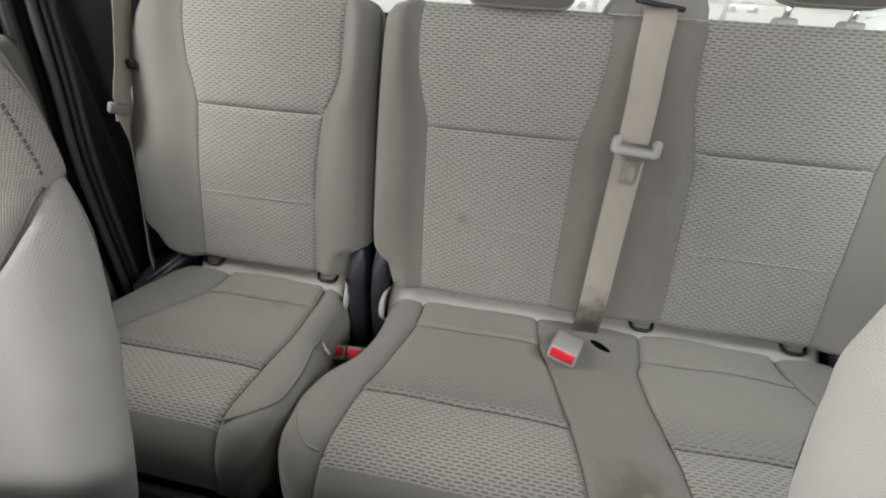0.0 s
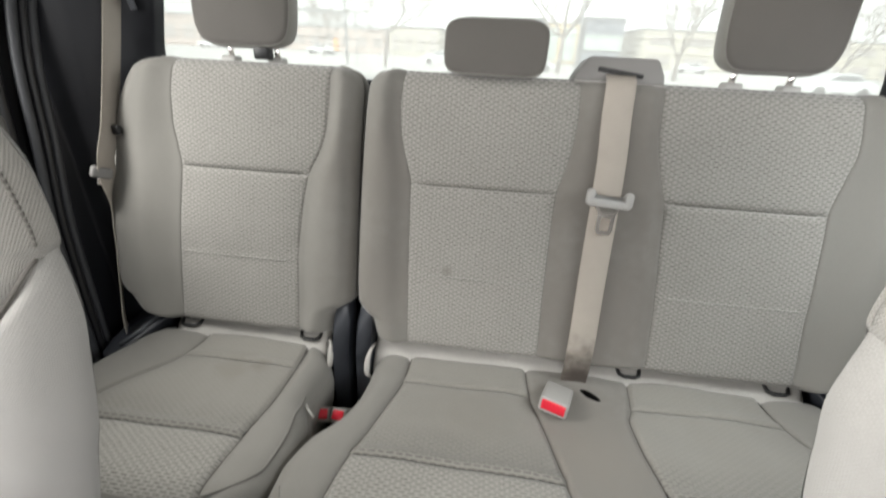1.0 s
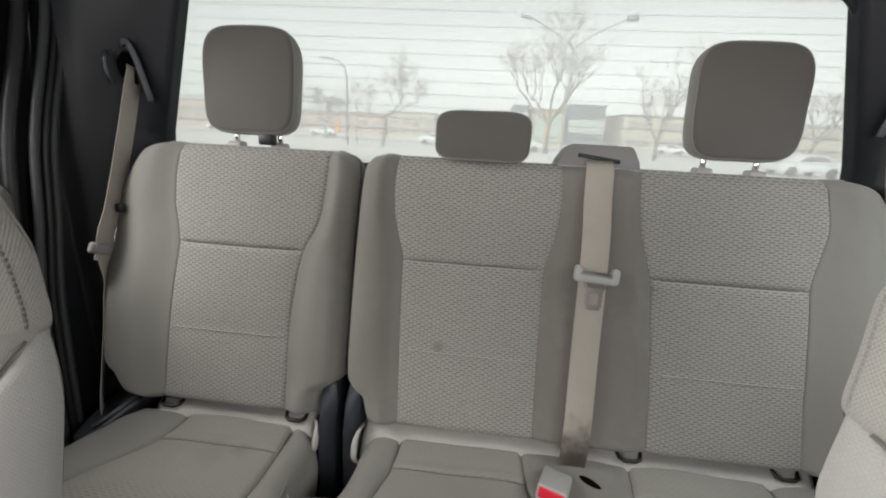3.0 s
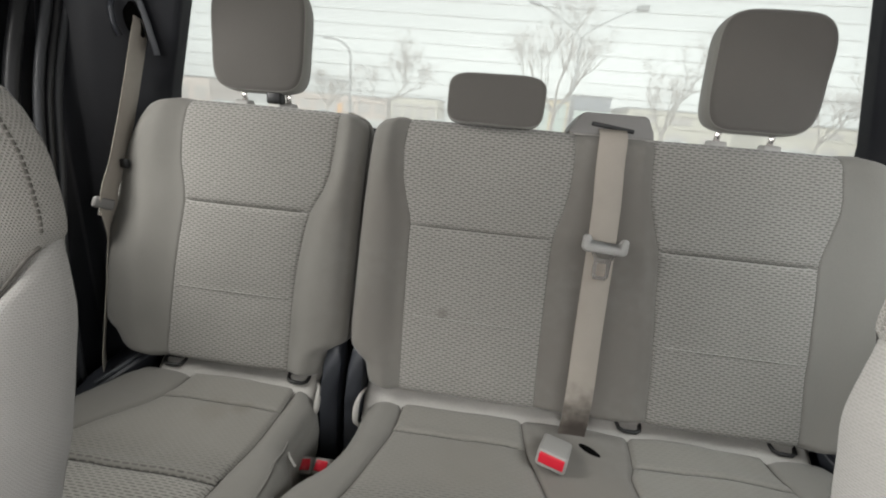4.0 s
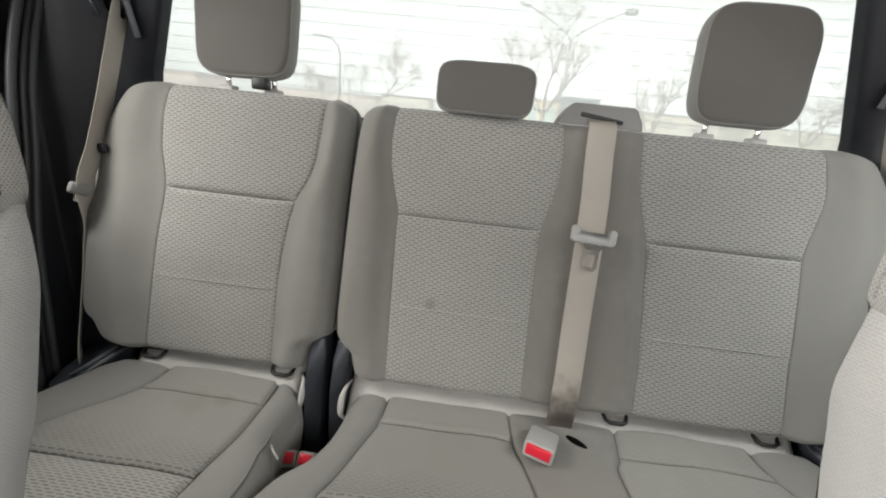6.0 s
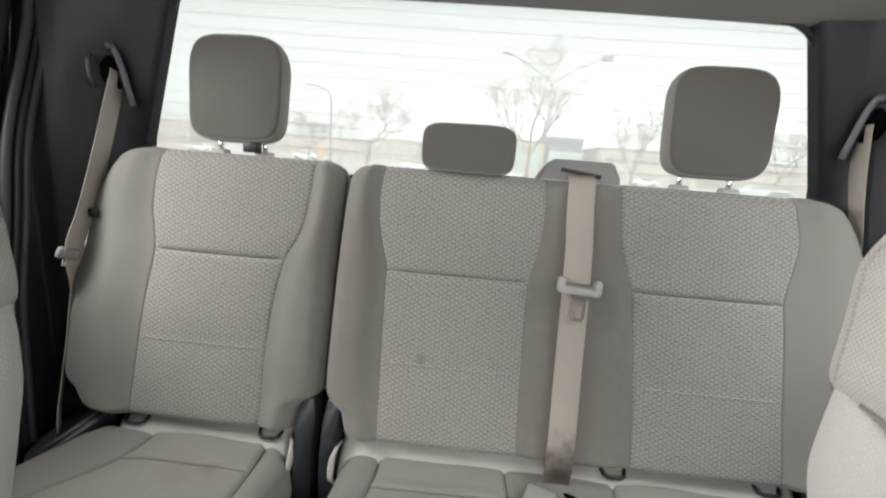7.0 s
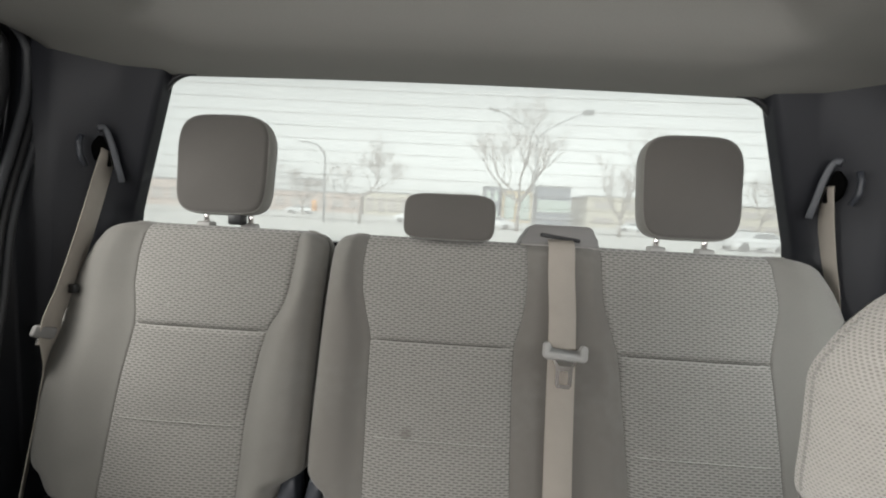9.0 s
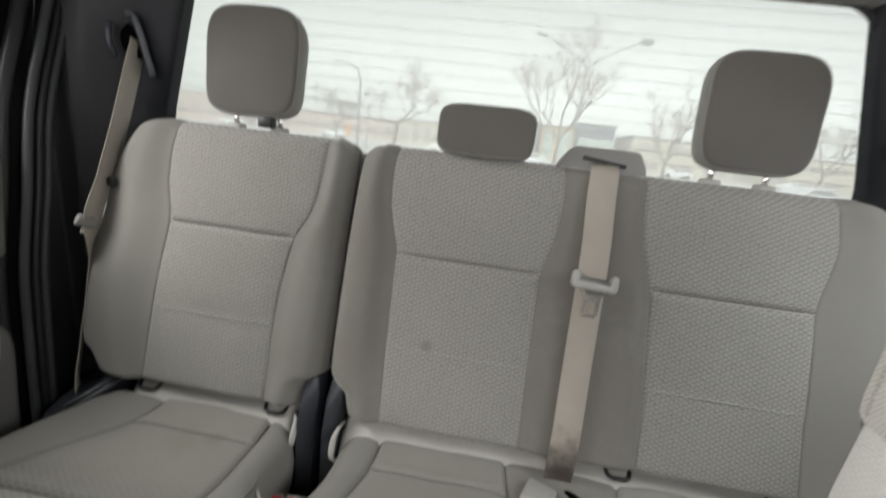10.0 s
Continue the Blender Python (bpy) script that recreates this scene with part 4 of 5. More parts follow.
# ---- front seats ----
def front_seat(s, x_in, lab):
    """The backrest of a front seat, its inner edge at x_in; only that edge comes into view."""
    root = thing("front_seat", lab, "front seat", "front seats", at=(s * 0.48, -0.5, 0.40))
    off = curve([(0.30, 0.19), (0.42, 0.130), (0.62, 0.060), (0.67, 0.044), (0.707, 0.031), (0.75, 0.019), (0.78, 0.012), (0.825, 0.003), (0.850, 0.004), (0.862, 0.006)])
    off_up = curve([(0.862, 0.006), (0.868, 0.001), (0.88, 0.000), (0.926, 0.000), (0.947, 0.008), (0.963, 0.020), (0.975, 0.036), (0.990, 0.075), (0.996, 0.12)] if s > 0 else [(0.862, 0.006), (0.868, 0.001), (0.88, 0.000), (0.908, 0.001), (0.930, 0.009), (0.946, 0.021), (0.960, 0.040), (0.980, 0.085), (0.996, 0.15)])

    def edge(z):
        return x_in + s * (off(z) if z <= 0.862 else off_up(z))

    def seam(x):
        """The slanting seam where the shoulder panel ends."""
        return 0.862 - (1.25 if s < 0 else 0.75) * abs(x - x_in)

    x_out = s * 0.74

    def depth(x, z):
        e = abs(x - edge(z))
        R = 0.055
        a = max(0.0, R - e) / R
        k = 0.035 * (math.sqrt(max(0.0, 1 - a * a)))
        t = max(0.0, 0.05 - (0.996 - z)) / 0.05
        sag = 0.05 * (1 - smooth01((z - 0.3) / 0.6)) * min(1, e / 0.15)
        return -0.500 - k * math.sqrt(max(0.0, 1 - t * t)) - sag + wrinkle(x, z, s * 3, 0.05, 0.002)

    def surf(lower):
        def f(u, v):
            uu = u**1.8
            zs = max(0.56, seam(lerp(x_in, x_out, uu)))
            z = lerp(0.30, zs, v) if lower else lerp(zs, 0.996, 1 - (1 - v) ** 1.6)
            x = lerp(edge(z), x_out, uu)
            g = abs(z - zs)
            return Vector((x, depth(x, z) + 0.009 * math.exp(-(g / 0.004) ** 2) * min(1.0, 0.15 + abs(x - edge(z)) / 0.02), z))
        return f
    part_at = lambda nm, bm, mt, lb: in_parent(finish(nm, bm, mt, label=lb), root)
    part_at("shoulder_panel", sheet(surf(False), 60, 50, arc_uv(surf(False), 60, 50)), SHOULDER, "grey brick-patterned weave")
    part_at("lower_panel", sheet(surf(True), 60, 70, arc_uv(surf(True), 60, 70)), RIB, "ribbed grey weave")
    line = [surf(False)(u / 24, 0.0) + Vector((0, -0.0055, 0)) for u in range(1, 21)]
    part_at("seam", tube(line, 0.0011, 6), SEAM, "dark seam under the shoulder panel")
    # side and rear
    zs = [0.30 + 0.696 * i / 70 for i in range(71)]
    bm = bmesh.new()
    rings = []
    for dy, ins in ((0.0, 0.0), (0.010, 0.012), (0.03, 0.042), (0.06, 0.085), (0.085, 0.13), (0.09, 0.16)):
        loop = [(edge(z) + s * ins, z) for z in zs] + [(lerp(edge(0.996), x_out, i / 10), 0.996 - ins * 0.4) for i in range(1, 11)]
        rings.append([bm.verts.new((x, -0.500 + dy, z)) for x, z in loop])
    for a, b in zip(rings, rings[1:]):
        for i in range(len(a) - 1):
            bm.faces.new((a[i], a[i + 1], b[i + 1], b[i]))
    part_at("side_panel", bm, CLOTH, "smooth grey cloth")
    # unseen rear shell, dark to cut the light it bounces
    bm = sheet(lambda u, v: Vector((lerp(edge(lerp(0.30, 0.975, v)) + s * 0.155, x_out, u), -0.411, lerp(0.30, 0.975, v))), 10, 20)
    part_at("back_shell", bm, DOOR_BLACK, "dark seat back shell")
    # stitches along the shoulder edge
    bm = bmesh.new()
    count, pitch, inset, thick = (38, 0.0024, 0.0003, 0.0008) if s > 0 else (24, 0.0038, 0.0035, 0.0010)
    for i in range(count):
        z = 0.869 + pitch * i
        pts = [Vector((edge(q) + s * inset, depth(edge(q) + s * inset, q) - 0.0002, q)) for q in (z, z + pitch * 0.33, z + pitch * 0.66)]
        tube(pts, thick, 5, bm)
    part_at("stitching", bm, THREAD if s > 0 else SEAM, "grey chain stitching" if s > 0 else "dark stitching")["kind"] = "stuff"
    # unseen base: blocks low front light and is dark to bounce little
    part_at("seat_base", box((0.72, 0.62, 0.56), Matrix.Translation((s * 0.38, -0.91, 0.30)), 0.04), CARPET, "dark front seat base")
    return root


front_seat(-1, -0.250, "grey cloth front passenger seat back beside the aisle")
front_seat(1, 0.202, "grey ribbed cloth front driver seat back in daylight")


# ---- belts and hardware ----
def centre_belt():
    root = thing("seat_belt", "beige centre shoulder belt hanging down the wide backrest", "seat belt", "rear seat belts", at=(0.222, 0.06, 0.40))
    k = 40
    zs = [0.956 - (0.956 - 0.395) * i / k for i in range(k + 1)]
    ds = curve([(0.395, 0.006), (0.425, 0.016), (0.47, 0.018), (0.60, 0.014), (0.75, 0.016), (0.90, 0.013), (0.945, 0.010), (0.956, -0.002)])
    xc = curve([(0.395, 0.212), (0.50, 0.2145), (0.65, 0.2165), (0.81, 0.2180), (0.90, 0.2150), (0.956, 0.2155)])
    path = [on_back(xc(z), z, ds(z)) for z in zs] + [Vector((0.210, -0.050, 0.380)), Vector((0.208, -0.058, 0.360))]
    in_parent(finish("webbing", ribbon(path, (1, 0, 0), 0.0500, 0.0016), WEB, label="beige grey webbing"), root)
    zt = 0.750
    at = on_back(0.222, zt, 0.022)
    m = Matrix.Translation(at) @ Euler((math.atan(-LEAN_B), 0, radians(0)), "XYZ").to_matrix().to_4x4() @ pose(0, 0, 0, 0, 3, 0)
    u_shape = [(-0.040, 0.013), (-0.040, -0.008), (-0.034, -0.014), (0.034, -0.014), (0.040, -0.008), (0.040, 0.013), (0.036, 0.017), (0.030, 0.017), (0.0265, 0.013), (0.0255, 0.004), (-0.0255, 0.004), (-0.0265, 0.013), (-0.030, 0.017), (-0.036, 0.017)]
    bar = slab([m @ Vector((x, -0.008, z)) for x, z in u_shape], m.to_3x3() @ Vector((0, 0.014, 0)))
    bmesh.ops.bevel(bar, geom=bar.edges[:], offset=0.0030, segments=3, profile=0.5, affect="EDGES")
    in_parent(finish("tongue_grip", bar, GREY_PLASTIC, label="light grey plastic tongue grip"), root)
    root_block = slab([m @ Vector((x, -0.006, z)) for x, z in ((-0.018, -0.011), (0.018, -0.011), (0.010, -0.022), (-0.010, -0.022))], m.to_3x3() @ Vector((0, 0.007, 0)))
    in_parent(finish("tongue_root", root_block, SEAM, smooth=False, label="dark brown moulded root"), root)
    # steel tongue with its slot
    bm = bmesh.new()
    o = [(-0.024, -0.010), (0.024, -0.010), (0.0155, -0.026), (0.0150, -0.055), (0.0105, -0.062), (-0.0105, -0.062), (-0.0150, -0.055), (-0.0155, -0.026)]
    i_ = [(-0.007, -0.032), (0.007, -0.032), (0.0080, -0.036), (0.0080, -0.052), (0.006, -0.055), (-0.006, -0.055), (-0.0080, -0.052), (-0.0080, -0.036)]
    va = [[bm.verts.new(m @ Vector((x, y, z))) for x, z in o] for y in (-0.0035, 0.0)]
    vb = [[bm.verts.new(m @ Vector((x, y, z))) for x, z in i_] for y in (-0.0035, 0.0)]
    for k in range(8):
        j = (k + 1) % 8
        bm.faces.new((va[0][k], va[0][j], vb[0][j], vb[0][k]))
        bm.faces.new((va[1][k], vb[1][k], vb[1][j], va[1][j]))
        bm.faces.new((va[0][k], va[1][k], va[1][j], va[0][j]))
        bm.faces.new((vb[0][k], vb[0][j], vb[1][j], vb[1][k]))
    in_parent(finish("steel_tongue", bm, STEEL, smooth=False, label="bare steel tongue with a slot"), root)
    return root


centre_belt()

guide = thing("belt_guide", "light grey plastic belt guide with a dark slot on the backrest", "belt guide", at=(0.217, 0.125, 0.945))
bm = slab([(0.136, 0.106, 0.944), (0.294, 0.106, 0.942), (0.290, 0.110, 0.958), (0.281, 0.114, 0.979), (0.274, 0.116, 0.984), (0.166, 0.116, 0.984), (0.158, 0.114, 0.980), (0.142, 0.110, 0.958)], (0, 0.055, -0.006))
bmesh.ops.bevel(bm, geom=bm.edges[:], offset=0.004, segments=3, profile=0.5, affect="EDGES")
in_parent(finish("housing", bm, GUIDE_GREY, label="grey plastic housing"), guide)
rim = [(0.1385, 0.1045, 0.9438), (0.150, 0.1035, 0.9435), (0.215, 0.1030, 0.9430), (0.280, 0.1035, 0.9418), (0.2915, 0.1045, 0.9418)]
in_parent(finish("piping", tube(rim, 0.0017, 8), FLAP, label="pale piping round its foot"), guide)
# a black block stands for the dark inside of the slot
in_parent(finish("slot", box((0.078, 0.010, 0.0075), pose(0.2165, 0.1105, 0.9595, 0, 7, 0), 0.002), BLACK, label="black block for the shade in the slot"), guide)


def buckle(name, m, lab, wide=0.050, long=0.070):
    root = thing(name, lab, "belt buckle", "rear belt buckles")
    root.matrix_world = m
    body = box((wide, long, 0.030), Matrix.Translation((0, long / 2, 0)), 0.006, 3)
    part("housing", body, GREY_PLASTIC, root, "light grey plastic housing")
    part("button", box((wide - 0.009, 0.006, 0.019), Matrix.Translation((0, 0.0005, 0.002)), 0.002, 2), RED, root, "red push button")
    for k in range(5):
        part("mark", box((0.0022, 0.0008, 0.0032), Matrix.Translation((-0.012 + 0.006 * k, -0.0003, -0.0108))), FLAP, root, "", False)
    part("stalk", ribbon([(0, long - 0.002, 0.004), (0, long + 0.012, 0.002), (0, long + 0.045, -0.02)], (1, 0, 0), wide * 0.88, 0.004), WEB, root, "dark webbing stalk")
    return root


buckle("belt_buckle", pose(0.160, -0.134, 0.410, -14, 3, -20), "grey buckle with a red button on the wide cushion", 0.052, 0.070)
buckle("belt_buckle", pose(-0.279, -0.135, 0.316, -46, 0, 10), "grey buckle with a red button sunk between cushions", 0.032)
buckle("belt_buckle", pose(-0.247, -0.133, 0.316, -46, 0, -4), "grey buckle with a red button sunk beside the wide cushion", 0.032)


def anchor(x, lab):
    root = thing("child_seat_anchor", lab, "seat anchor", "child seat anchors", at=(x, 0.005, 0.410))
    path = [(-0.022, 0.03, 0.016), (-0.022, -0.012, 0.002), (-0.019, -0.022, -0.002), (-0.011, -0.026, -0.004), (0.011, -0.026, -0.004), (0.019, -0.022, -0.002), (0.022, -0.012, 0.002), (0.022, 0.03, 0.016)]
    part("loop", tube(path, 0.0040, 8), DARK_STEEL, root, "black coated wire loop")
    part("pocket", box((0.036, 0.026, 0.008), pose(0, -0.004, 0.006, -20), 0.003), BLACK if x < 0 else FLAP, root, "plastic pocket in the loop")
    return root


for x in (-0.620, -0.344, 0.325, 0.608):
    anchor(x, "black wire child seat anchor in the seat slot")


def side_belt(s, lab, path, twist):
    root = thing("seat_belt", lab, "seat belt", "rear seat belts", at=(s * 0.72, 0.05, 0.40))
    xs, ys = (curve([(-p[2], p[i]) for p in path]) for i in range(2))
    z0, z1 = path[0][2], path[-1][2]
    fine = [(s * xs(-z), ys(-z), z) for z in [lerp(z0, z1, i / 60) for i in range(61)]]
    across = []
    for p in fine:
        w = smooth01((0.735 - p[2]) / 0.06) * twist
        across.append((s * lerp(0.12, 0.58, w), lerp(0.99, 0.75, w), 0))
    in_parent(finish("webbing", ribbon(fine, across, 0.046, 0.0016), WEB, label="beige grey webbing"), root)
    if twist:
        in_parent(finish("stop_button", box((0.016, 0.010, 0.018), Matrix.Translation((s * 0.720, 0.042, 0.812)), 0.003), BLACK, label="black belt stop"), root)
        in_parent(finish("tongue_grip", box((0.012, 0.036, 0.022), pose(s * 0.735, -0.004, 0.738, -22, 0, s * 25), 0.005, 3), GUIDE_GREY, label="light grey plastic tongue grip"), root)
        in_parent(finish("steel_tongue", box((0.003, 0.010, 0.016), pose(s * 0.741, -0.006, 0.722, -18, 0, s * 25), 0.001), STEEL, label="bare steel tongue"), root)
    # height guide on the pillar: a hooked lip over a dark mouth
    hook = [(0.722, 0.105, 1.128), (0.717, 0.111, 1.130), (0.713, 0.117, 1.122), (0.710, 0.123, 1.104), (0.708, 0.128, 1.084), (0.707, 0.133, 1.062), (0.705, 0.138, 1.040), (0.705, 0.142, 1.026)]
    hook_x, hook_y, hook_z = (curve([(k / 7, q[i]) for k, q in enumerate(hook)]) for i in range(3))
    lip_path = [(s * hook_x(k / 28), hook_y(k / 28), hook_z(k / 28)) for k in range(29)]
    in_parent(finish("guide_lip", ribbon(lip_path, (s * -0.6, -0.8, 0.1), 0.024, 0.011), LIP, label="blue-grey plastic guide lip"), root)
    back = [(0.738, 0.086, 1.112), (0.741, 0.083, 1.096), (0.741, 0.084, 1.072), (0.737, 0.092, 1.050)]
    in_parent(finish("guide_rim", tube([(s * a, b, c) for a, b, c in back], 0.005, 8), BRACKET, label="charcoal guide rim"), root)
    # the mouth is no opening: a black plate stands for its shade
    mouth = slab(rounded([(s * 0.728, 0.102, 1.092), (s * 0.724, 0.108, 1.108), (s * 0.719, 0.115, 1.112), (s * 0.713, 0.127, 1.060), (s * 0.720, 0.121, 1.055), (s * 0.727, 0.108, 1.066)]), (s * 0.010, 0.004, 0))
    in_parent(finish("guide_mouth", mouth, HOLLOW_SHADE, smooth=False, label="black plate for the shade in the guide mouth"), root)
    return root


side_belt(-1, "beige shoulder belt hanging on the dark pillar by the narrow seat",
          [(0.717, 0.126, 1.086), (0.719, 0.117, 1.055), (0.724, 0.072, 0.917), (0.729, 0.036, 0.815), (0.735, 0.010, 0.745), (0.744, 0.012, 0.700), (0.762, 0.022, 0.655), (0.768, 0.016, 0.60), (0.770, -0.008, 0.49), (0.772, -0.028, 0.38)], 1)
side_belt(1, "beige shoulder belt hanging down behind the wide backrest",
          [(0.717, 0.128, 1.086), (0.722, 0.128, 1.045), (0.735, 0.124, 0.95), (0.748, 0.118, 0.87), (0.775, 0.105, 0.60)], 0)

# hinge brackets in the gap of the split bench
for x, w in ((-0.268, 0.034), (-0.219, 0.030)):
    br = thing("hinge_bracket", "black steel hinge bracket in the gap of the split bench", "bracket", "hinge brackets", at=(x, -0.02, 0.2))
    bm = slab([(x - w / 2, -0.050, 0.14), (x + w / 2, -0.050, 0.14), (x + w / 2, -0.046, 0.40), (x + w / 2, -0.022, 0.462), (x + w / 2 * 0.7, -0.010, 0.497), (x - w / 2 * 0.7, -0.010, 0.497), (x - w / 2, -0.022, 0.462), (x - w / 2, -0.046, 0.40)], (0, 0.05, 0))
    bmesh.ops.bevel(bm, geom=bm.edges[:], offset=0.004, segments=2, profile=0.5, affect="EDGES")
    in_parent(finish("plate", bm, BRACKET, label="blue-black bracket cover"), br)
# pale piping loops at the ends of the seat slots
for path in ([(-0.300, -0.018, 0.415), (-0.292, -0.030, 0.410), (-0.289, -0.044, 0.392), (-0.290, -0.050, 0.370), (-0.297, -0.044, 0.352)],
             [(-0.196, -0.020, 0.418), (-0.203, -0.036, 0.412), (-0.207, -0.052, 0.392), (-0.206, -0.060, 0.368), (-0.198, -0.056, 0.352)]):
    lp = thing("piping_loop", "pale fabric piping loop at the end of the seat slot", "piping", "piping loops", at=path[2])
    fx, fy = curve([(-p[2], p[0]) for p in path]), curve([(-p[2], p[1]) for p in path])
    pts = [(fx(-z), fy(-z), z) for z in [lerp(path[0][2] - 0.0001, path[-1][2], i / 14) for i in range(15)]]
    in_parent(finish("loop", tube(pts, [0.0025 + 0.0035 * math.sin(math.pi * i / 14) for i in range(15)], 10), FLAP, label="pale felt piping"), lp)
# pale folded edge of the cushion at the gap
fold = [(-0.294, -0.118, 0.362), (-0.2985, -0.132, 0.365), (-0.299, -0.146, 0.367), (-0.295, -0.160, 0.368), (-0.285, -0.172, 0.368), (-0.271, -0.182, 0.362)]
in_parent(finish("piping", tube(fold, 0.0024, 8), FLAP, label="pale folded edge"), narrow_seat)
# belt slot beside the buckle: a near-black solid stands for its shade
slot = bmesh.new()
bmesh.ops.create_uvsphere(slot, u_segments=20, v_segments=10, radius=1.0, matrix=pose(0.236, -0.068, 0.385, 0, 0, -33) @ Matrix.Diagonal((0.034, 0.012, 0.011, 1)))
in_parent(finish("belt_slot", slot, HOLLOW_SHADE, label="black ellipsoid for the shade in the belt slot"), wide_seat)
# plastic sill trim at the outer ends of the bench
for s in (-1, 1):
    bm = slab([(s * 0.80, -0.12, 0.27), (s * 0.69, -0.06, 0.32), (s * 0.675, 0.03, 0.36), (s * 0.80, 0.05, 0.38)], (0, 0, -0.12))
    bmesh.ops.bevel(bm, geom=bm.edges[:], offset=0.008, segments=2, profile=0.5, affect="EDGES")
    tagged(finish("sill_trim", bm, DOOR_BLACK), "charcoal plastic trim at the end of the bench", "trim", kind="structure")
    rail = thing("latch_cover", "blue-grey plastic latch cover beside the bench cushion", "latch cover", "latch covers", at=(s * 0.75, -0.02, 0.30))
    bm = slab(rounded([(s * 0.800, -0.075, 0.352), (s * 0.752, -0.072, 0.360), (s * 0.700, 0.016, 0.398), (s * 0.712, 0.034, 0.404), (s * 0.775, 0.030, 0.394)], 3), (0, 0, -0.06))
    bmesh.ops.bevel(bm, geom=bm.edges[:], offset=0.004, segments=2, profile=0.5, affect="EDGES")
    in_parent(finish("cover", bm, BRACKET), rail)
    # the highlight along the cover, put in as a rib of lighter plastic
    in_parent(finish("rib", tube([(s * 0.762, -0.066, 0.366), (s * 0.742, -0.032, 0.380), (s * 0.718, 0.010, 0.398)], [0.004, 0.005, 0.004], 8), LIP, label="lighter rib for the highlight on the cover"), rail)

# ---- outside ----
GROUND = -0.75
bm = sheet(lambda u, v: Vector((lerp(-700, 700, u), lerp(-300, 1200, v), GROUND)), 40, 40)
tagged(finish("ground", bm, SNOW), "wide snow-covered ground reaching the horizon", "ground", kind="structure")


def lamp_post(x, y, top, arms, lab):
    root = thing("street_lamp", lab, "street lamp", "street lamps", at=(x, y, GROUND))
    h = top - GROUND
    part("pole", tube([(0, 0, 0), (0, 0, h * 0.5), (0, 0, h)], [0.13, 0.10, 0.08], 10), POLE, root)
    for ax, az in arms:
        pts = [(ax * t, 0, h + az * (t ** 0.75)) for t in [i / 8 for i in range(9)]]
        part("arm", tube(pts, 0.05, 8), POLE, root)
        big = ax > 0
        part("lamp_head", box((0.9, 0.5, 0.46) if big else (1.0, 0.4, 0.22), Matrix.Translation((ax * 1.08, 0, h + az)) @ pose(0, 0, 0, 0, 0 if big else 12, 0), 0.05), POLE, root, "boxy grey floodlight head" if big else "flat grey lamp head")
    return root


lamp_post(6.7, 40, 8.4, ((-4.0, 2.5), (4.3, 2.6)), "tall grey street lamp with two spread arms")
curved = thing("street_lamp", "tall grey street lamp with one curved arm", "street lamp", "street lamps", at=(-13.9, 40, GROUND))
part("pole", tube([(0, 0, 0), (0, 0, 5.5), (0, 0, 6.3), (-0.25, 0, 7.1), (-0.9, 0, 7.6), (-1.9, 0, 7.8)], [0.15, 0.11, 0.10, 0.09, 0.08, 0.07], 10), POLE, curved)
part("lamp_head", box((0.8, 0.35, 0.15), Matrix.Translation((-2.2, 0, 7.8)), 0.04), POLE, curved, "flat grey lamp head")
part("signal_arm", tube([(0, 0, 4.15), (-8.5, 0, 4.35)], 0.08, 8), POLE, curved, "grey signal arm")
part("signal", box((0.40, 0.35, 1.1), Matrix.Translation((-0.9, -0.2, 1.6)), 0.04), SIGNAL, curved, "amber traffic signal housing")
thin = thing("sign_post", "thin grey post beside the street lamp", "post", at=(-12.95, 40, GROUND))
part("pole", tube([(0, 0, 0), (0, 0, 4.3)], 0.07, 8), POLE, thin)


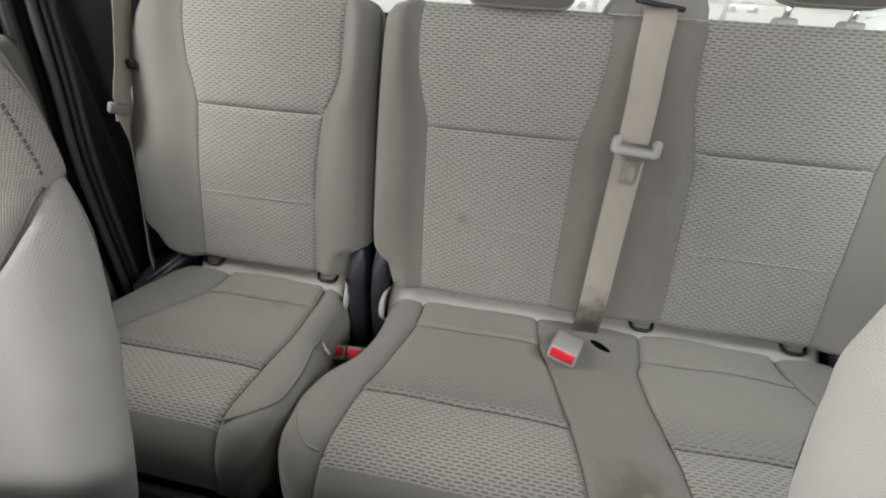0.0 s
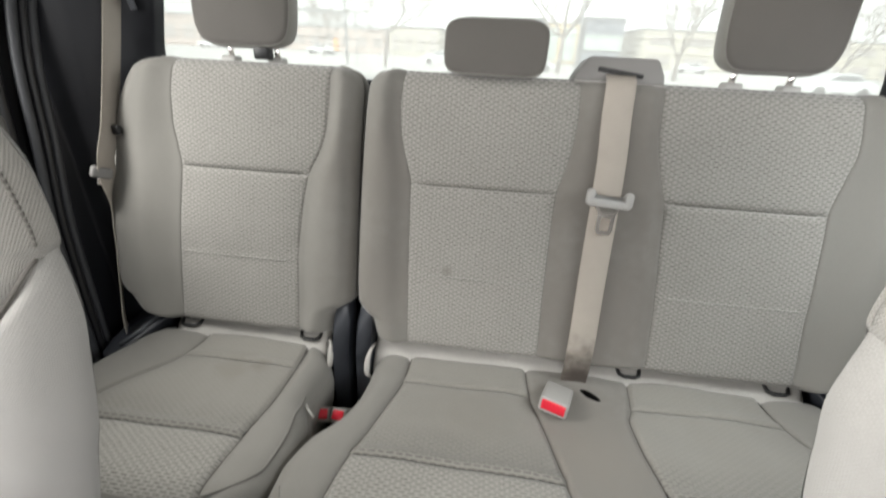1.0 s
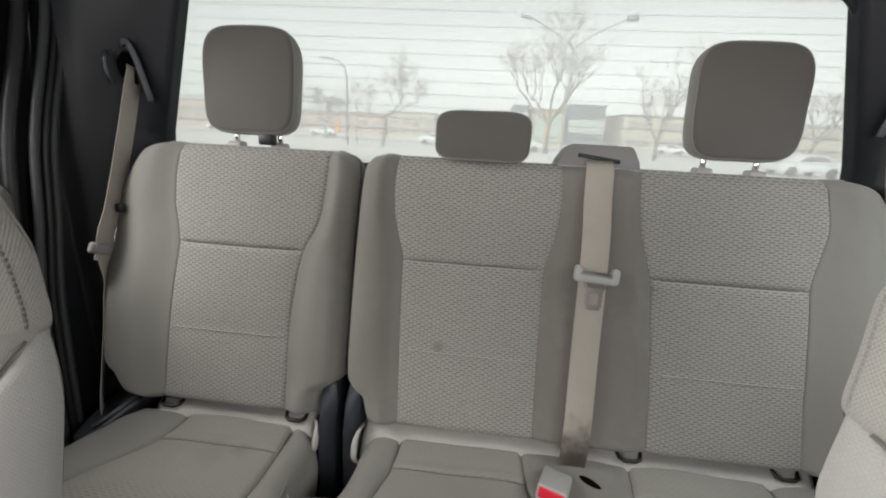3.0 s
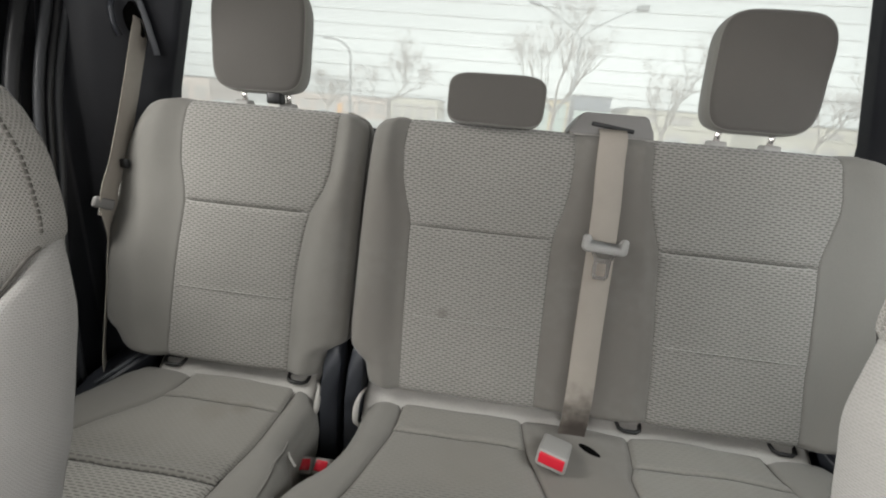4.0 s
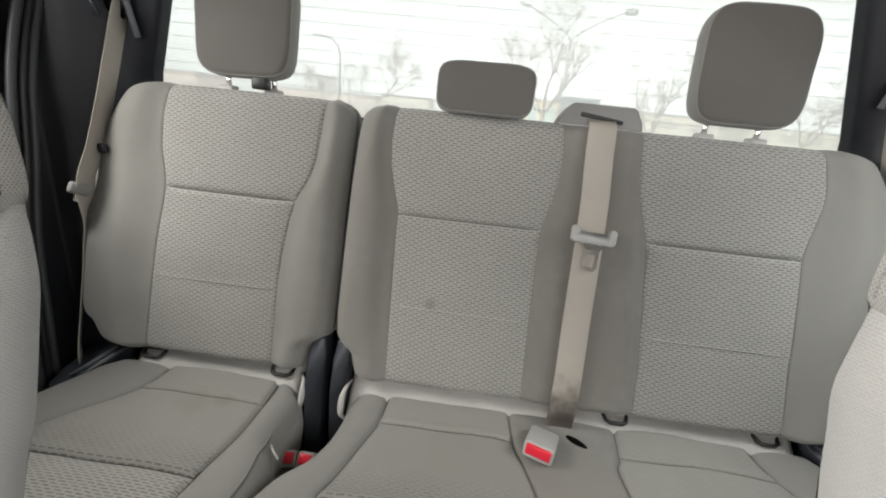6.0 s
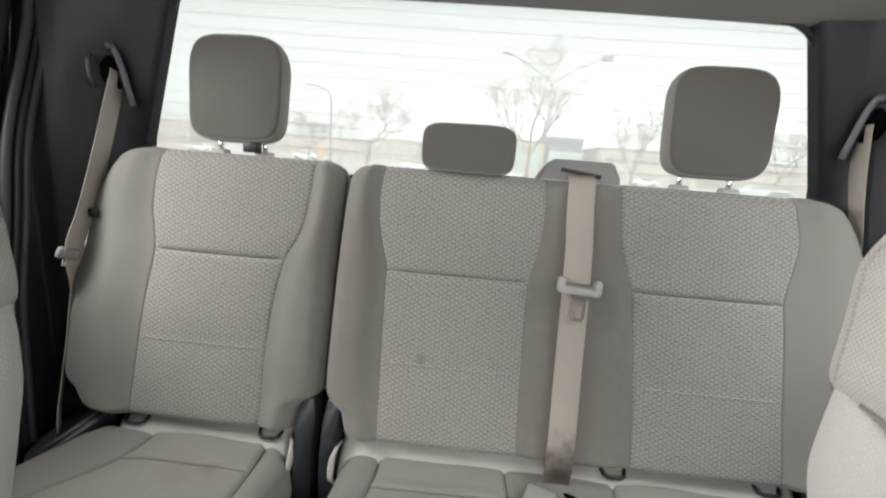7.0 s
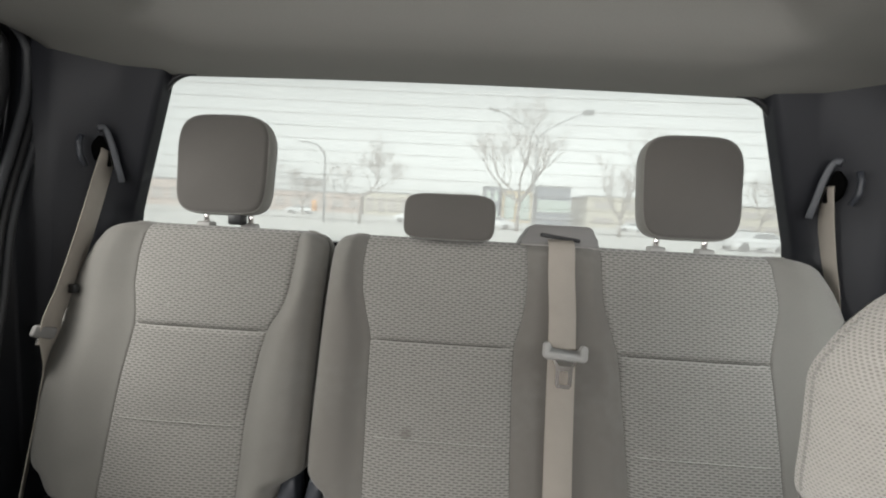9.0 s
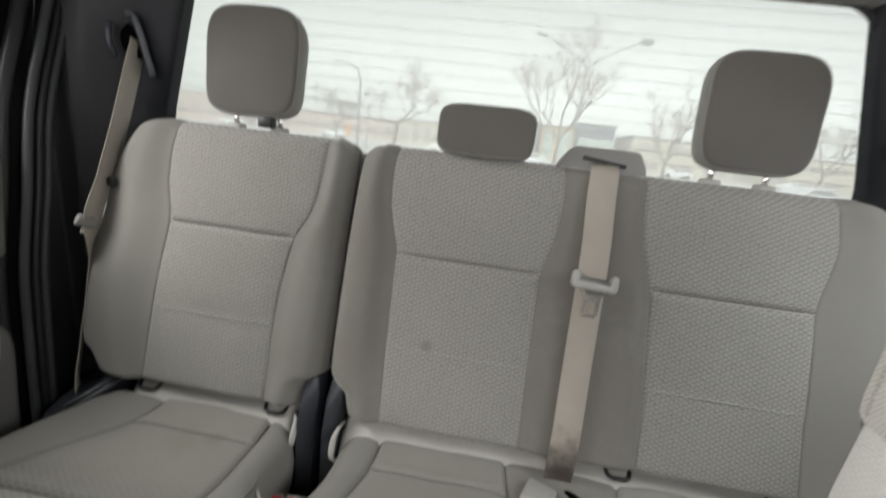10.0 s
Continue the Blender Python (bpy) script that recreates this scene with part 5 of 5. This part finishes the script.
def bare_tree(x, y, height, spread_, seed, lab, trunk_h=1.6, lean=0.0, limbs=()):
    """limbs: the first limbs as a direction and a share of the height each; without them five spread evenly."""
    rnd = random.Random(seed)
    root = thing("bare_tree", lab, "tree", "bare trees", at=(x, y, GROUND))
    trunk, crown, twigs = bmesh.new(), bmesh.new(), bmesh.new()
    top = Vector((lean, 0, trunk_h))
    r0 = 0.015 * height + 0.04
    tube([(0, 0, 0), (lean * 0.3, 0.02, trunk_h * 0.5), top], [r0 * 1.3, r0, r0 * 0.9], 10, trunk)

    def grow(p, d, length, r, level):
        if level == 0:
            return
        pts, q, dd = [p], p.copy(), d.copy()
        k = 5
        for i in range(k):
            dd = (dd + Vector((rnd.uniform(-0.28, 0.28), rnd.uniform(-0.28, 0.28), rnd.uniform(-0.12, 0.26)))).normalized()
            q = q + dd * length / k
            pts.append(q.copy())
        tube(pts, [lerp(r, r * 0.5, i / k) for i in range(k + 1)], 6 if level > 3 else 4 if level > 2 else 3, crown if level > 3 else twigs, caps=False)
        for i in range(2 + (level > 1) + rnd.randint(0, 1)):
            t = rnd.randint(2, k)
            side = Vector((rnd.uniform(-1, 1), rnd.uniform(-1, 1), rnd.uniform(-0.15, 0.9))).normalized()
            nd = (dd * 0.7 + side * 0.8).normalized()
            grow(pts[t], nd, length * rnd.uniform(0.52, 0.78), max(0.007, r * 0.46), level - 1)

    for dx, dy, dz, share in limbs:
        grow(top, Vector((dx, dy, dz)).normalized(), height * share, r0 * 0.66, 6)
    for i in range(0 if limbs else 5):
        a = 2 * math.pi * i / 5 + rnd.uniform(-0.4, 0.4)
        d = Vector((math.cos(a) * spread_, math.sin(a) * spread_, rnd.uniform(0.7, 1.1))).normalized()
        grow(top, d, height * rnd.uniform(0.30, 0.42), r0 * 0.62, 6)
    part("trunk", trunk, BARK, root)
    part("limbs", crown, BARK, root)["kind"] = "stuff"
    part("twigs", twigs, TWIG, root, "fine bare twigs")["kind"] = "stuff"
    return root


bare_tree(-10.3, 40, 6.6, 1.5, 3, "low bare tree with wide crooked limbs in snow", 2.7, 0.15, [(-1.0, 0.0, 0.08, 0.40), (0.90, 0.0, 0.42, 0.50), (0.85, 0.3, 0.10, 0.36)])
bare_tree(5.8, 44, 10.6, 1.0, 8, "tall bare street tree with fine upright twigs", 3.0, 0.1, [(-0.75, 0.0, 0.62, 0.42), (-0.35, 0.3, 0.95, 0.44), (0.05, -0.3, 1.0, 0.46), (0.38, 0.2, 0.95, 0.46), (0.55, -0.1, 0.8, 0.40)])
bare_tree(15.9, 42, 9.0, 0.8, 11, "bare street tree with forked limbs", 1.7, 0.0, [(-0.6, 0.1, 0.8, 0.40), (0.5, 0.0, 0.9, 0.46), (0.1, 0.4, 1.0, 0.36)])
bare_tree(28.6, 41, 7.4, 0.9, 5, "bare street tree with crooked limbs", 2.3, 0.5, [(-0.5, 0.1, 0.9, 0.42), (0.7, 0.0, 0.6, 0.45), (0.2, 0.3, 1.0, 0.34)])
bare_tree(-24.0, 60, 7.0, 0.9, 15, "bare tree far across the snow", 2.0)


def block(name, x0, x1, y, h, depth, wall, lab, rows=2, cols=6, glass=DARK_GLASS, zfrac=0.55):
    root = thing(name, lab, "building", "buildings across the road", at=(0.5 * (x0 + x1), y, GROUND))
    w = x1 - x0
    part("wall", box((w, depth, h), Matrix.Translation((0, depth / 2, h / 2)), 0.02), wall, root, "", False)
    part("roof", box((w + 0.4, depth + 0.4, 0.3), Matrix.Translation((0, depth / 2, h + 0.15)), 0.04), POLE, root, "flat roof edge", False)
    ww, hh = w / cols * (0.62 if cols > 1 else 0.96), h / rows * zfrac
    for r in range(rows):
        for c in range(cols):
            cx, cz = -w / 2 + w * (c + 0.5) / cols, h * (r + 0.5) / rows
            win = part("window", box((ww, 0.16, hh), Matrix.Translation((cx, 0.0, cz))), glass, root, "", False)
            part("sill", box((ww + 0.2, 0.3, 0.1), Matrix.Translation((cx, -0.05, cz - hh / 2 - 0.05))), POLE, win, "", False)
    return root


block("brick_building", -75, -56, 80, 5.2, 12, BRICKWORK, "low brick building behind the street lamp", 1, 5, DULL_GLASS, 0.4)
block("brick_building", -52, -24, 95, 4.6, 14, BRICKWORK, "long low brick building across the snow", 1, 8, DULL_GLASS, 0.35)
block("shop_building", -22, -12, 90, 5.0, 12, STUCCO, "low beige building with dull windows", 1, 4, DULL_GLASS)
block("glass_building", 4.4, 7.7, 90, 7.4, 10, CLADDING, "small blue-grey building with pale window bands", 2, 2, PALE_GLASS)
block("shop_building", 8.4, 15.2, 92, 7.0, 12, OCHRE, "ochre building with wide pale windows", 1, 2, PALE_GLASS, 0.8)
block("office_building", 15.8, 22.8, 90, 8.0, 16, CLADDING, "blue-grey office building with a pale window band", 1, 1, PALE_GLASS, 0.32)
block("shop_building", 26, 46, 88, 6.4, 14, STUCCO, "beige low building with banded windows", 2, 3, DULL_GLASS, 0.35)
block("shop_building", 54, 80, 92, 6.0, 14, STUCCO, "beige low building behind bare trees", 2, 5, DULL_GLASS, 0.35)


def parked_car(x, y, paint, turn, lab):
    root = thing("parked_car", lab, "car", "parked cars")
    root.matrix_world = pose(x, y, GROUND, 0, 0, turn)
    prof = [(-2.2, 0.35), (-2.25, 0.75), (-1.9, 0.95), (-1.2, 1.0), (-0.6, 1.42), (0.7, 1.45), (1.4, 1.05), (2.1, 0.95), (2.25, 0.6), (2.2, 0.35)]
    body = slab([(a, -0.85, b) for a, b in prof], (0, 1.7, 0))
    bmesh.ops.bevel(body, geom=body.edges[:], offset=0.06, segments=2, profile=0.5, affect="EDGES")
    part("body", body, paint, root)
    part("side_glass", slab([(-1.0, -0.87, 1.02), (-0.55, -0.87, 1.34), (0.62, -0.87, 1.36), (1.15, -0.87, 1.04)], (0, 0.02, 0)), DARK_GLASS, root, "dark side windows", False)
    for wx in (-1.4, 1.4):
        for wy in (-0.82, 0.82):
            part("wheel", tube([(wx, wy - 0.1, 0.33), (wx, wy + 0.1, 0.33)], 0.33, 16), RUBBER, root)
    return root


parked_car(-6.6, 52, CAR_WHITE, 4, "white car parked in the snow")
parked_car(3.5, 47, CAR_WHITE, 0, "white parked car in the snow")
parked_car(21.0, 30, CAR_WHITE, 8, "white parked car in the snow")
for x in (-45.5, -27.5, 27.5, 44.5):
    parked_car(x, 68, CAR_WHITE, 0, "white car parked far across the snow")
